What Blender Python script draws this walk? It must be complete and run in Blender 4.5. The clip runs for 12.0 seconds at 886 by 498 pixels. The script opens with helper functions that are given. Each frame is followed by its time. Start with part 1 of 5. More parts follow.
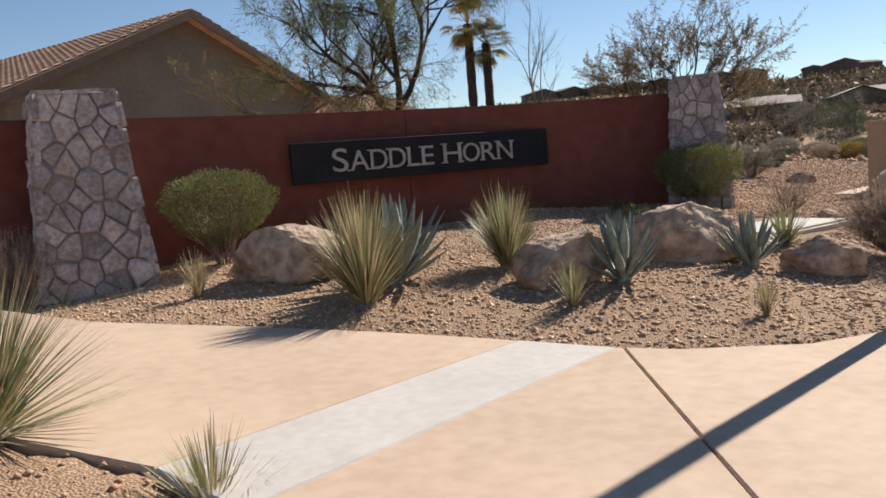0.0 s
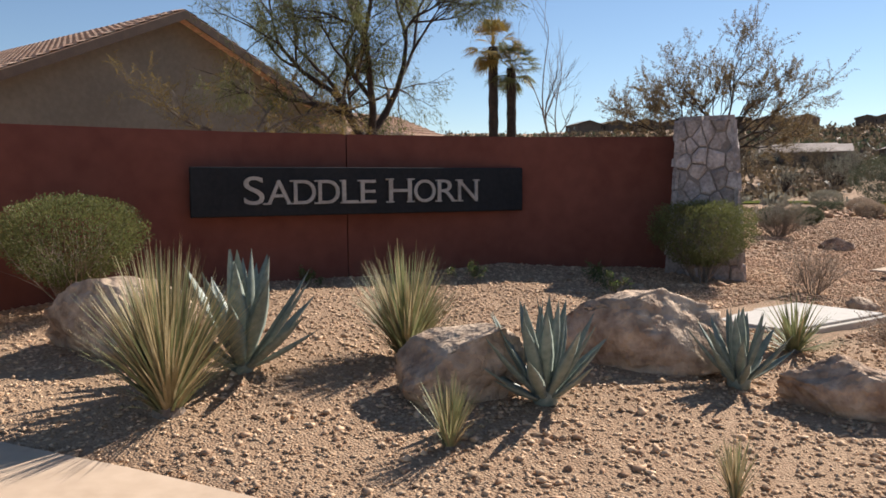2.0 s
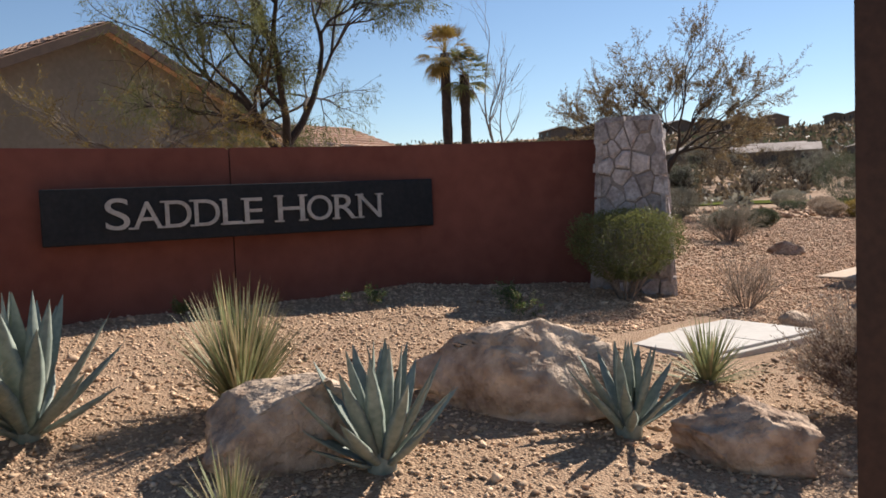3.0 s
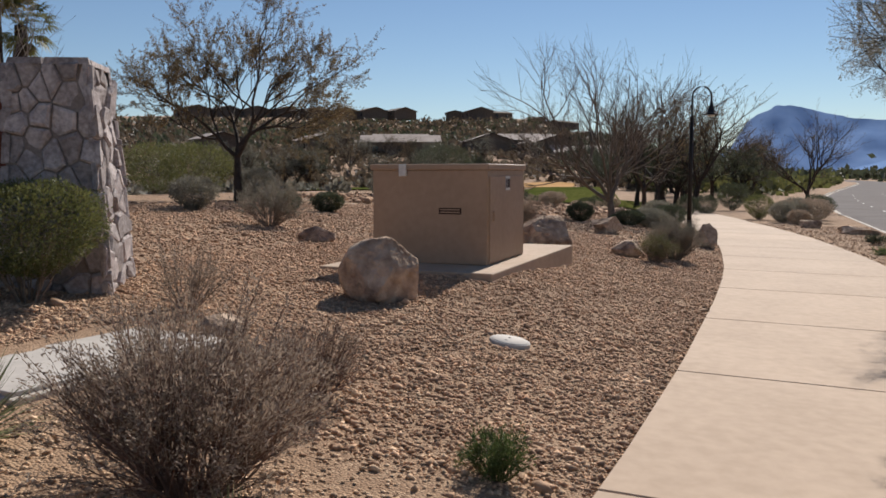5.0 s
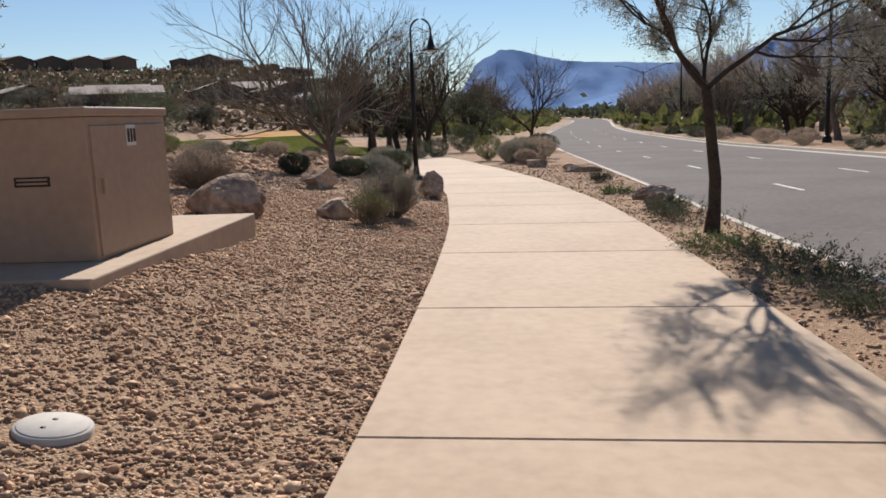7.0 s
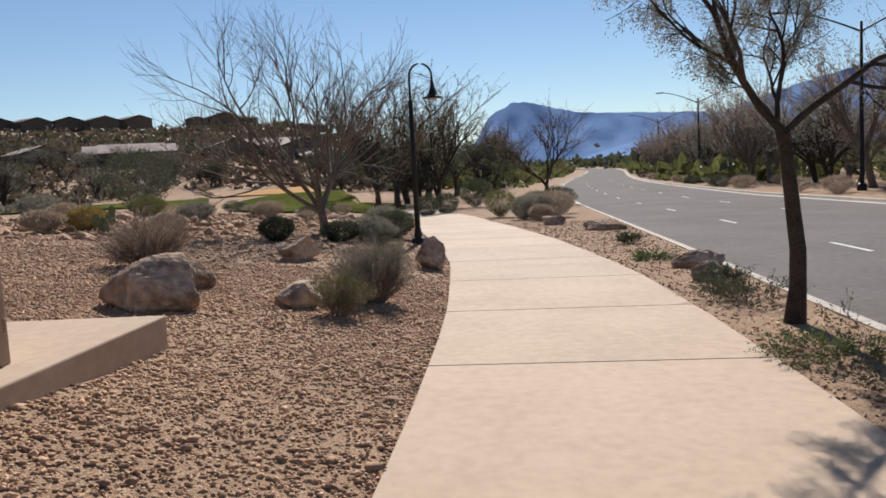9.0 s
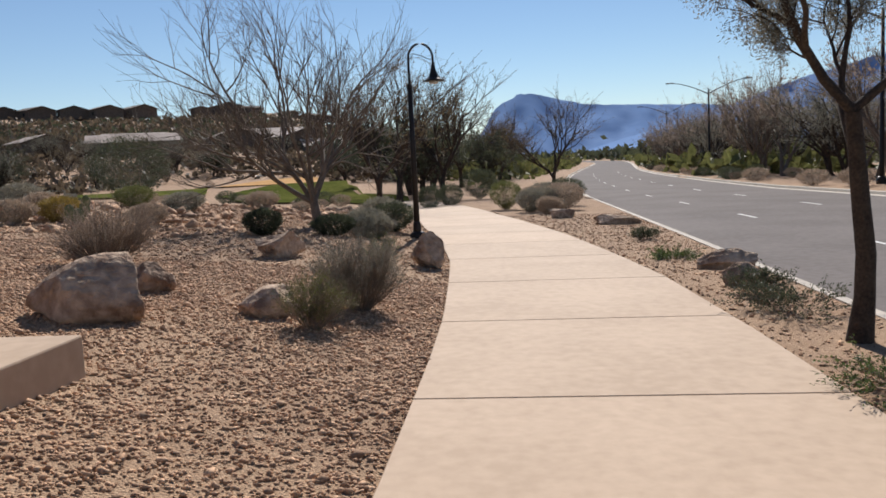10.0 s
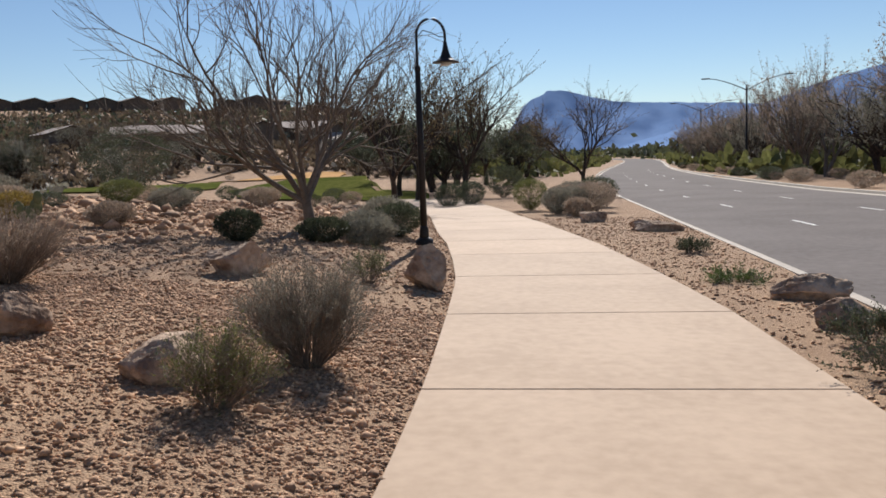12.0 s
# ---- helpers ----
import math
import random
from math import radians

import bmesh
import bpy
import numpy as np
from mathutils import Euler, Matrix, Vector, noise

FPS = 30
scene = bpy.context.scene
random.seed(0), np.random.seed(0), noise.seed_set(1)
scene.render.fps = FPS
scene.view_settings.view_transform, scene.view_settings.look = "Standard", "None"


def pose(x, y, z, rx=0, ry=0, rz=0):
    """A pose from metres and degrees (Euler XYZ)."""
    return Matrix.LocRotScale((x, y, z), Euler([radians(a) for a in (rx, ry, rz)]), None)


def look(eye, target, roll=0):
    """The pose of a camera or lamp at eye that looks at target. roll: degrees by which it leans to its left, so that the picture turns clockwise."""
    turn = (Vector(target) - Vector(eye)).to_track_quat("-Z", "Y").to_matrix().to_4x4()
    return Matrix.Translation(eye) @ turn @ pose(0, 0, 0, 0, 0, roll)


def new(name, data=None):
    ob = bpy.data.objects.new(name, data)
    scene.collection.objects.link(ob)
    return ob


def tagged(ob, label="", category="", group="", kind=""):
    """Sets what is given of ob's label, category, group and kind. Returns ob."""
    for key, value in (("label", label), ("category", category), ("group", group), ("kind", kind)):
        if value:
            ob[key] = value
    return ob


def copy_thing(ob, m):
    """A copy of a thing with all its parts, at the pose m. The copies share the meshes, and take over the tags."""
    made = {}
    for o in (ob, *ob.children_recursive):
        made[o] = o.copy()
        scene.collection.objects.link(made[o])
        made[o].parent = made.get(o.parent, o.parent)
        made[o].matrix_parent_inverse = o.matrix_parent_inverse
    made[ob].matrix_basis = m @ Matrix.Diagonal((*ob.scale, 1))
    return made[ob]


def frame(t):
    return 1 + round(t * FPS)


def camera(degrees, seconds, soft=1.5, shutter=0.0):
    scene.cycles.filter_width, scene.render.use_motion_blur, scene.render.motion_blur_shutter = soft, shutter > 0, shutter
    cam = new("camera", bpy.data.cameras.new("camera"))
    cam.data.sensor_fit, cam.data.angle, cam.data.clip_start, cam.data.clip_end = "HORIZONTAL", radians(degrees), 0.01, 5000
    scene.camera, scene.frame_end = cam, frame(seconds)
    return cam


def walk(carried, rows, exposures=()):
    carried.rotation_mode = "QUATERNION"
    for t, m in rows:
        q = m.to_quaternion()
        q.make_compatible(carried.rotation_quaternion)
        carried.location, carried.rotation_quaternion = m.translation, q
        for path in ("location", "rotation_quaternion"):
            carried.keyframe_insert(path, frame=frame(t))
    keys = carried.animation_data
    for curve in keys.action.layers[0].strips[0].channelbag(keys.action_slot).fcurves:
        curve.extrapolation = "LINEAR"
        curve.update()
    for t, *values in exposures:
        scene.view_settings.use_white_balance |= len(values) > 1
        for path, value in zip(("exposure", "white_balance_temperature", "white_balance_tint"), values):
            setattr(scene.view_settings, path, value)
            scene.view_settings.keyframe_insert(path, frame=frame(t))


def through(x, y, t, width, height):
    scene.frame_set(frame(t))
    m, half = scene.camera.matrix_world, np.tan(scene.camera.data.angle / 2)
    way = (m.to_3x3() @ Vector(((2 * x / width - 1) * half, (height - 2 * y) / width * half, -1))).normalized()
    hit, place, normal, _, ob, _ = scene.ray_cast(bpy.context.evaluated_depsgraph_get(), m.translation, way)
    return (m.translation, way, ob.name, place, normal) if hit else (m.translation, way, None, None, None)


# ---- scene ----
cam = camera(56.8, 12.0, soft=1.7)
PATH = [
    (0, (-0.028, -0.014, 1.502), (1.365, 1.405, 1.294), -4.6),
    (0.5, (0.544, 0.277, 1.56), (1.882, 1.746, 1.337), -2.5),
    (1, (1.03, 0.446, 1.601), (2.349, 1.936, 1.398), -3.5),
    (1.5, (1.612, 0.565, 1.613), (2.91, 2.078, 1.449), -2.2),
    (2, (2.251, 0.7, 1.663), (3.585, 2.182, 1.513), -0.5),
    (2.5, (2.861, 0.742, 1.702), (4.203, 2.219, 1.569), -0.5),
    (3, (3.484, 0.8, 1.69), (4.857, 2.249, 1.562), -2.3),
    (3.2, (3.746, 0.786, 1.658), (5.176, 2.179, 1.533), -1.8),
    (4.8, (5.786, 0.359, 1.57), (7.585, 1.214, 1.397), 0.0),
    (5, (6.095, 0.339, 1.531), (7.942, 1.083, 1.346), -0.1),
    (5.5, (6.914, 0.272, 1.491), (8.838, 0.755, 1.237), -0.9),
    (6, (7.635, 0.289, 1.456), (9.578, 0.594, 1.093), 0.4),
    (6.5, (8.318, 0.248, 1.445), (10.273, 0.404, 1.052), -1.1),
    (7, (8.996, 0.272, 1.467), (10.964, 0.423, 1.146), -2.2),
    (7.2, (9.269, 0.283, 1.489), (11.24, 0.42, 1.178), -2.7),
    (8.8, (11.468, 0.219, 1.486), (13.449, 0.399, 1.283), -3.9),
    (9, (11.701, 0.221, 1.51), (13.683, 0.406, 1.316), -3.2),
    (9.5, (12.377, 0.239, 1.463), (14.359, 0.416, 1.256), -3.0),
    (10, (13.089, 0.245, 1.45), (15.068, 0.444, 1.236), -2.9),
    (10.5, (13.728, 0.301, 1.451), (15.699, 0.552, 1.223), -2.0),
    (11, (14.366, 0.268, 1.464), (16.342, 0.501, 1.27), -2.4),
    (11.5, (15.055, 0.255, 1.44), (17.032, 0.501, 1.262), -2.2),
    (12, (15.692, 0.19, 1.42), (17.662, 0.454, 1.199), -2.2),
]
walk(cam, [(t, look(eye, target, roll)) for t, eye, target, roll in PATH], [(0, 0.58, 6600, 12), (1.0, 0.58, 6600, 12), (2.0, 0.70, 6600, 12), (3.2, 0.72, 6600, 12), (4.8, 0.14, 6450, 12), (5.5, 0.12, 6450, 12), (7, 0.30, 6400, 12), (9, 0.28, 6350, 12), (12, 0.28, 6350, 12)])

# ---- light ----
SUN_AZ, SUN_EL = 1.5, 36.0
sun_dir = Vector((math.cos(radians(SUN_EL)) * math.cos(radians(SUN_AZ)), math.cos(radians(SUN_EL)) * math.sin(radians(SUN_AZ)), math.sin(radians(SUN_EL))))
world = bpy.data.worlds.new("sky")
scene.world = world
world.use_nodes = True
wn = world.node_tree.nodes
sky = wn.new("ShaderNodeTexSky")
sky.sky_type = "NISHITA"
sky.sun_disc = False
sky.sun_elevation, sky.sun_rotation = radians(SUN_EL), radians(90 - SUN_AZ)
sky.air_density, sky.dust_density, sky.ozone_density, sky.altitude = 1.0, 0.0, 3.0, 700
wn["Background"].inputs["Strength"].default_value = 0.070
world.node_tree.links.new(sky.outputs["Color"], wn["Background"].inputs["Color"])
sun = bpy.data.lights.new("sun", "SUN")
sun.energy, sun.angle, sun.color = 5.0, radians(0.53), (1.0, 0.95, 0.87)
sun_ob = new("sun", sun)
sun_ob.matrix_basis = look(sun_dir * 60, (0, 0, 0))


# ---- materials ----
def mat(name, c1, c2, scale=6.0, fine=60.0, rough=0.85, bump=0.3, bump_scale=40.0, metal=0.0, dist=0.01, rand=0.0, spec=0.3, island=False):
    """Two colours mixed by noise at two scales, with fine relief; rand varies the tone from piece to piece."""
    m = bpy.data.materials.new(name)
    m.use_nodes = True
    nt = m.node_tree
    N, L = nt.nodes, nt.links
    b = N["Principled BSDF"]
    geo = N.new("ShaderNodeNewGeometry")
    n1, n2, n3 = (N.new("ShaderNodeTexNoise") for _ in range(3))
    for n, sc, de in ((n1, scale, 4), (n2, fine, 3), (n3, bump_scale, 4)):
        n.inputs["Scale"].default_value, n.inputs["Detail"].default_value = sc, de
        L.new(geo.outputs["Position"], n.inputs["Vector"])
    mix = N.new("ShaderNodeMix")
    mix.data_type = "RGBA"
    mix.inputs["A"].default_value, mix.inputs["B"].default_value = (*c1, 1), (*c2, 1)
    add = N.new("ShaderNodeMath")
    add.operation = "ADD"
    L.new(n1.outputs["Fac"], add.inputs[0])
    L.new(n2.outputs["Fac"], add.inputs[1])
    ramp = N.new("ShaderNodeMapRange")
    ramp.inputs["From Min"].default_value, ramp.inputs["From Max"].default_value = 0.75, 1.25
    L.new(add.outputs[0], ramp.inputs["Value"])
    L.new(ramp.outputs["Result"], mix.inputs["Factor"])
    colour = mix.outputs["Result"]
    if rand:
        hsv = N.new("ShaderNodeHueSaturation")
        src = geo.outputs["Random Per Island"] if island else N.new("ShaderNodeObjectInfo").outputs["Random"]
        mr = N.new("ShaderNodeMapRange")
        mr.inputs["To Min"].default_value, mr.inputs["To Max"].default_value = 1 - rand, 1 + rand
        L.new(src, mr.inputs["Value"])
        L.new(mr.outputs["Result"], hsv.inputs["Value"])
        L.new(colour, hsv.inputs["Color"])
        colour = hsv.outputs["Color"]
    L.new(colour, b.inputs["Base Color"])
    b.inputs["Roughness"].default_value, b.inputs["Metallic"].default_value = rough, metal
    b.inputs["Specular IOR Level"].default_value = spec
    if bump:
        bp = N.new("ShaderNodeBump")
        bp.inputs["Strength"].default_value, bp.inputs["Distance"].default_value = bump, dist
        L.new(n3.outputs["Fac"], bp.inputs["Height"])
        L.new(bp.outputs["Normal"], b.inputs["Normal"])
    return m


def leaf_mat(name, c1, c2, rough=0.6, through=0.35, rand=0.25):
    """Thin leaves that let some light through, their tone varied from leaf to leaf."""
    m = mat(name, c1, c2, 3.0, 25.0, rough, 0, rand=rand, island=True, spec=0.25)
    nt = m.node_tree
    N, L = nt.nodes, nt.links
    b, out = N["Principled BSDF"], N["Material Output"]
    tr = N.new("ShaderNodeBsdfTranslucent")
    L.new(b.inputs["Base Color"].links[0].from_socket, tr.inputs["Color"])
    sh = N.new("ShaderNodeMixShader")
    sh.inputs["Fac"].default_value = through
    L.new(b.outputs[0], sh.inputs[1])
    L.new(tr.outputs[0], sh.inputs[2])
    L.new(sh.outputs[0], out.inputs["Surface"])
    return m


def ground_mat(name, cols, cell=64.0, bump=0.9, dist=0.012):
    """Desert soil: small stones as cells of several tones, over broad patches of paler and redder earth."""
    m = bpy.data.materials.new(name)
    m.use_nodes = True
    nt = m.node_tree
    N, L = nt.nodes, nt.links
    b = N["Principled BSDF"]
    geo = N.new("ShaderNodeNewGeometry")
    vor = N.new("ShaderNodeTexVoronoi")
    vor.inputs["Scale"].default_value = cell
    big, mid = N.new("ShaderNodeTexNoise"), N.new("ShaderNodeTexNoise")
    big.inputs["Scale"].default_value, mid.inputs["Scale"].default_value = 0.5, 4.0
    big.inputs["Detail"].default_value = mid.inputs["Detail"].default_value = 5
    for n in (vor, big, mid):
        L.new(geo.outputs["Position"], n.inputs["Vector"])
    sep = N.new("ShaderNodeSeparateColor")
    L.new(vor.outputs["Color"], sep.inputs["Color"])
    ramp = N.new("ShaderNodeValToRGB")
    el = ramp.color_ramp.elements
    el[0].color, el[1].color = (*cols[0], 1), (*cols[1], 1)
    e = el.new(0.5)
    e.color = (*cols[2], 1)
    L.new(sep.outputs["Red"], ramp.inputs["Fac"])
    mix = N.new("ShaderNodeMix")
    mix.data_type = "RGBA"
    mr = N.new("ShaderNodeMapRange")
    mr.inputs["From Min"].default_value, mr.inputs["From Max"].default_value = 0.35, 0.7
    L.new(mid.outputs["Fac"], mr.inputs["Value"])
    L.new(mr.outputs["Result"], mix.inputs["Factor"])
    L.new(ramp.outputs["Color"], mix.inputs["A"])
    mix.inputs["B"].default_value = (*cols[3], 1)
    mix2 = N.new("ShaderNodeMix")
    mix2.data_type = "RGBA"
    mr2 = N.new("ShaderNodeMapRange")
    mr2.inputs["From Min"].default_value, mr2.inputs["From Max"].default_value, mr2.inputs["To Max"].default_value = 0.45, 0.7, 0.5
    L.new(big.outputs["Fac"], mr2.inputs["Value"])
    L.new(mr2.outputs["Result"], mix2.inputs["Factor"])
    L.new(mix.outputs["Result"], mix2.inputs["A"])
    mix2.inputs["B"].default_value = (*cols[4], 1)
    L.new(mix2.outputs["Result"], b.inputs["Base Color"])
    b.inputs["Roughness"].default_value, b.inputs["Specular IOR Level"].default_value = 0.95, 0.15
    bp = N.new("ShaderNodeBump")
    bp.inputs["Strength"].default_value, bp.inputs["Distance"].default_value = bump, dist
    bp.invert = True
    L.new(vor.outputs["Distance"], bp.inputs["Height"])
    L.new(bp.outputs["Normal"], b.inputs["Normal"])
    return m


M_ground = ground_mat("desert_soil", [(0.22, 0.135, 0.085), (0.52, 0.36, 0.235), (0.37, 0.24, 0.15), (0.33, 0.21, 0.13), (0.46, 0.31, 0.195)])
M_gravel = mat("gravel", (0.34, 0.195, 0.115), (0.56, 0.36, 0.225), 3, 30, 0.9, 0.3, 60, rand=0.35, island=True)
M_graveltan = mat("tan_gravel", (0.42, 0.27, 0.165), (0.66, 0.46, 0.30), 3, 30, 0.9, 0.3, 60, rand=0.35, island=True)
M_concrete = mat("tan_concrete", (0.45, 0.326, 0.227), (0.54, 0.40, 0.285), 0.9, 9, 0.85, 0.25, 120, dist=0.003, rand=0.05)
M_concrete_pale = mat("pale_concrete", (0.46, 0.415, 0.365), (0.54, 0.49, 0.435), 1.5, 14, 0.8, 0.25, 120, dist=0.003)
M_kerb = mat("kerb_concrete", (0.42, 0.37, 0.31), (0.55, 0.48, 0.40), 2, 14, 0.85, 0.3, 90, dist=0.004, rand=0.06)
M_asphalt = mat("asphalt", (0.15, 0.131, 0.121), (0.20, 0.176, 0.163), 0.35, 7, 0.95, 0.4, 150, dist=0.004, spec=0.08)
M_paint = mat("road_paint", (0.6, 0.58, 0.54), (0.75, 0.73, 0.69), 3, 30, 0.7, 0.1, 80)
M_redwall = mat("red_stucco", (0.165, 0.057, 0.041), (0.215, 0.078, 0.056), 0.8, 5, 0.95, 0.5, 70, dist=0.006, spec=0.1)
M_stone = mat("ledge_stone", (0.25, 0.205, 0.19), (0.50, 0.43, 0.40), 5, 26, 0.85, 0.6, 30, dist=0.02, rand=0.28)
M_mortar = mat("mortar", (0.20, 0.16, 0.14), (0.28, 0.23, 0.2), 6, 40, 0.95, 0.5, 60)
M_signblack = mat("sign_panel", (0.012, 0.013, 0.015), (0.022, 0.022, 0.024), 2, 20, 0.6, 0.2, 60, spec=0.2)
M_letter = mat("sign_letters", (0.30, 0.27, 0.24), (0.44, 0.40, 0.36), 4, 30, 0.6, 0.1, 60)
M_boulder = mat("sandstone", (0.23, 0.15, 0.105), (0.60, 0.45, 0.33), 2.2, 9, 0.95, 1.0, 14, dist=0.06, spec=0.1, rand=0.1)
M_cabinet = mat("tan_cabinet", (0.36, 0.245, 0.165), (0.41, 0.285, 0.195), 1.5, 12, 0.6, 0.08, 60, dist=0.003)
M_dark = mat("dark_metal", (0.012, 0.010, 0.010), (0.025, 0.020, 0.018), 4, 30, 0.5, 0.1, 60)
M_rust = mat("brown_post", (0.035, 0.018, 0.013), (0.06, 0.03, 0.02), 4, 30, 0.7, 0.2, 60)
M_label = mat("label_white", (0.6, 0.58, 0.55), (0.72, 0.7, 0.66), 4, 30, 0.6, 0)
M_bark = mat("bark", (0.032, 0.024, 0.019), (0.075, 0.055, 0.042), 6, 40, 0.95, 0.8, 40, dist=0.02)
M_barkgrey = mat("grey_bark", (0.12, 0.095, 0.075), (0.22, 0.175, 0.14), 6, 40, 0.95, 0.6, 40, dist=0.01)
M_twig = mat("dry_twig", (0.17, 0.125, 0.095), (0.31, 0.24, 0.185), 6, 40, 0.95, 0.2, 40)
M_twigbrown = mat("reddish_twig", (0.13, 0.075, 0.055), (0.24, 0.155, 0.12), 6, 40, 0.95, 0.2, 40)
M_leafdry = leaf_mat("dry_leaf", (0.28, 0.21, 0.155), (0.42, 0.33, 0.25))
M_leafolive = leaf_mat("olive_leaf", (0.10, 0.108, 0.036), (0.19, 0.19, 0.07))
M_leafgreen = leaf_mat("green_leaf", (0.055, 0.085, 0.025), (0.13, 0.165, 0.055))
M_leafgrey = leaf_mat("grey_leaf", (0.16, 0.15, 0.115), (0.29, 0.265, 0.205))
M_leafyellow = leaf_mat("yellow_leaf", (0.20, 0.14, 0.035), (0.34, 0.24, 0.07))
M_leafrust = leaf_mat("rust_leaf", (0.14, 0.095, 0.045), (0.25, 0.18, 0.09))
M_scrub = leaf_mat("scrub_leaf", (0.095, 0.07, 0.045), (0.165, 0.125, 0.085))
M_leafdark = leaf_mat("dark_leaf", (0.048, 0.055, 0.034), (0.10, 0.11, 0.062))
M_blade = leaf_mat("yucca_blade", (0.15, 0.175, 0.075), (0.32, 0.31, 0.16), 0.5, 0.25)
M_straw = leaf_mat("straw_blade", (0.36, 0.28, 0.15), (0.52, 0.42, 0.25), 0.6, 0.3)
M_agave = mat("agave_skin", (0.16, 0.19, 0.16), (0.27, 0.295, 0.245), 5, 30, 0.5, 0.1, 40, rand=0.12)
M_cactus = mat("cactus_skin", (0.10, 0.14, 0.06), (0.2, 0.2, 0.1), 8, 60, 0.7, 0.5, 60)
M_stucco = mat("brown_stucco", (0.185, 0.16, 0.12), (0.235, 0.205, 0.155), 0.8, 8, 0.95, 0.4, 60, dist=0.006)
M_tile = mat("clay_tile", (0.36, 0.20, 0.135), (0.55, 0.37, 0.26), 2, 14, 0.85, 0.2, 40, rand=0.2)
M_tilefar = mat("far_roof_tile", (0.30, 0.235, 0.20), (0.42, 0.34, 0.29), 0.5, 4, 0.85, 0)
M_fascia = mat("fascia_wood", (0.05, 0.03, 0.022), (0.08, 0.05, 0.035), 4, 30, 0.8, 0.1)
M_wallfar = mat("far_stucco", (0.10, 0.075, 0.06), (0.17, 0.13, 0.10), 0.05, 2, 0.95, 0)
M_glass = mat("window_glass", (0.02, 0.025, 0.03), (0.04, 0.045, 0.05), 2, 20, 0.15, 0, spec=0.5)
M_grass = mat("fairway_grass", (0.06, 0.075, 0.018), (0.13, 0.13, 0.04), 0.15, 3, 1.0, 0.5, 20, dist=0.03, spec=0.0)
M_sand = mat("bunker_sand", (0.46, 0.27, 0.12), (0.58, 0.36, 0.18), 0.2, 3, 1.0, 0.2, 20, spec=0.0)
# distant rock with the blue of the hazy air mixed into its base colour
M_hillhaze = mat("hazed_mountain", (0.20, 0.31, 0.53), (0.24, 0.35, 0.57), 0.004, 0.03, 1.0, 0, spec=0.0)
M_lens = mat("lamp_glass", (0.5, 0.5, 0.48), (0.6, 0.6, 0.58), 4, 30, 0.3, 0)


# ---- shape helpers ----
def raw(name, verts, faces, smooth=False):
    me = bpy.data.meshes.new(name)
    me.from_pydata([tuple(v) for v in verts], [], [tuple(f) for f in faces])
    if smooth:
        me.polygons.foreach_set("use_smooth", [True] * len(me.polygons))
    me.update()
    return me


def soup(name, verts, tris, smooth=False):
    """A large mesh of triangles or quads from arrays."""
    verts, tris = np.asarray(verts, np.float32), np.asarray(tris, np.int32)
    me = bpy.data.meshes.new(name)
    k = tris.shape[1]
    me.vertices.add(len(verts))
    me.vertices.foreach_set("co", verts.ravel())
    me.loops.add(tris.size)
    me.loops.foreach_set("vertex_index", tris.ravel())
    me.polygons.add(len(tris))
    me.polygons.foreach_set("loop_start", np.arange(0, tris.size, k, dtype=np.int32))
    me.polygons.foreach_set("loop_total", np.full(len(tris), k, np.int32))
    if smooth:
        me.polygons.foreach_set("use_smooth", np.ones(len(tris), bool))
    me.update(calc_edges=True)
    return me


def part(name, bm, material, parent, label="", at=None):
    """One mesh object under a thing or a part; bm is a bmesh or a mesh."""
    if isinstance(bm, bmesh.types.BMesh):
        me = bpy.data.meshes.new(name)
        bm.to_mesh(me)
        bm.free()
    else:
        me = bm
    if not me.materials:
        me.materials.append(material)
    ob = new(name, me)
    ob.parent = parent
    if at is not None:
        ob.matrix_basis = at
    return tagged(ob, label) if label else ob


def thing(name, label, category, m=None, group=""):
    ob = new(name)
    ob.empty_display_size = 0.1
    if m is not None:
        ob.matrix_basis = m
    return tagged(ob, label, category, group)


def solid(name, bm, material, label, category, kind="", group=""):
    ob = part(name, bm, material, None)
    return tagged(ob, label, category, group, kind)


def box(sx, sy, sz, bevel=0.0, at=(0, 0, 0), seg=2):
    """A box that stands on at, its edges rounded."""
    bm = bmesh.new()
    bmesh.ops.create_cube(bm, size=1, matrix=Matrix.Translation((at[0], at[1], at[2] + sz / 2)) @ Matrix.Diagonal((sx, sy, sz, 1)))
    if bevel:
        bmesh.ops.bevel(bm, geom=bm.edges[:], offset=bevel, segments=seg, affect="EDGES", profile=0.5)
    return bm


def lathe(profile, n=20, at=(0, 0, 0)):
    """A turned shape from (radius, height) pairs."""
    vs, fs = [], []
    for r, z in profile:
        for i in range(n):
            a = 2 * math.pi * i / n
            vs.append((at[0] + r * math.cos(a), at[1] + r * math.sin(a), at[2] + z))
    for j in range(len(profile) - 1):
        for i in range(n):
            fs.append((j * n + i, j * n + (i + 1) % n, (j + 1) * n + (i + 1) % n, (j + 1) * n + i))
    fs.append(tuple(range(n - 1, -1, -1)))
    fs.append(tuple((len(profile) - 1) * n + i for i in range(n)))
    return raw("turned", vs, fs, True)


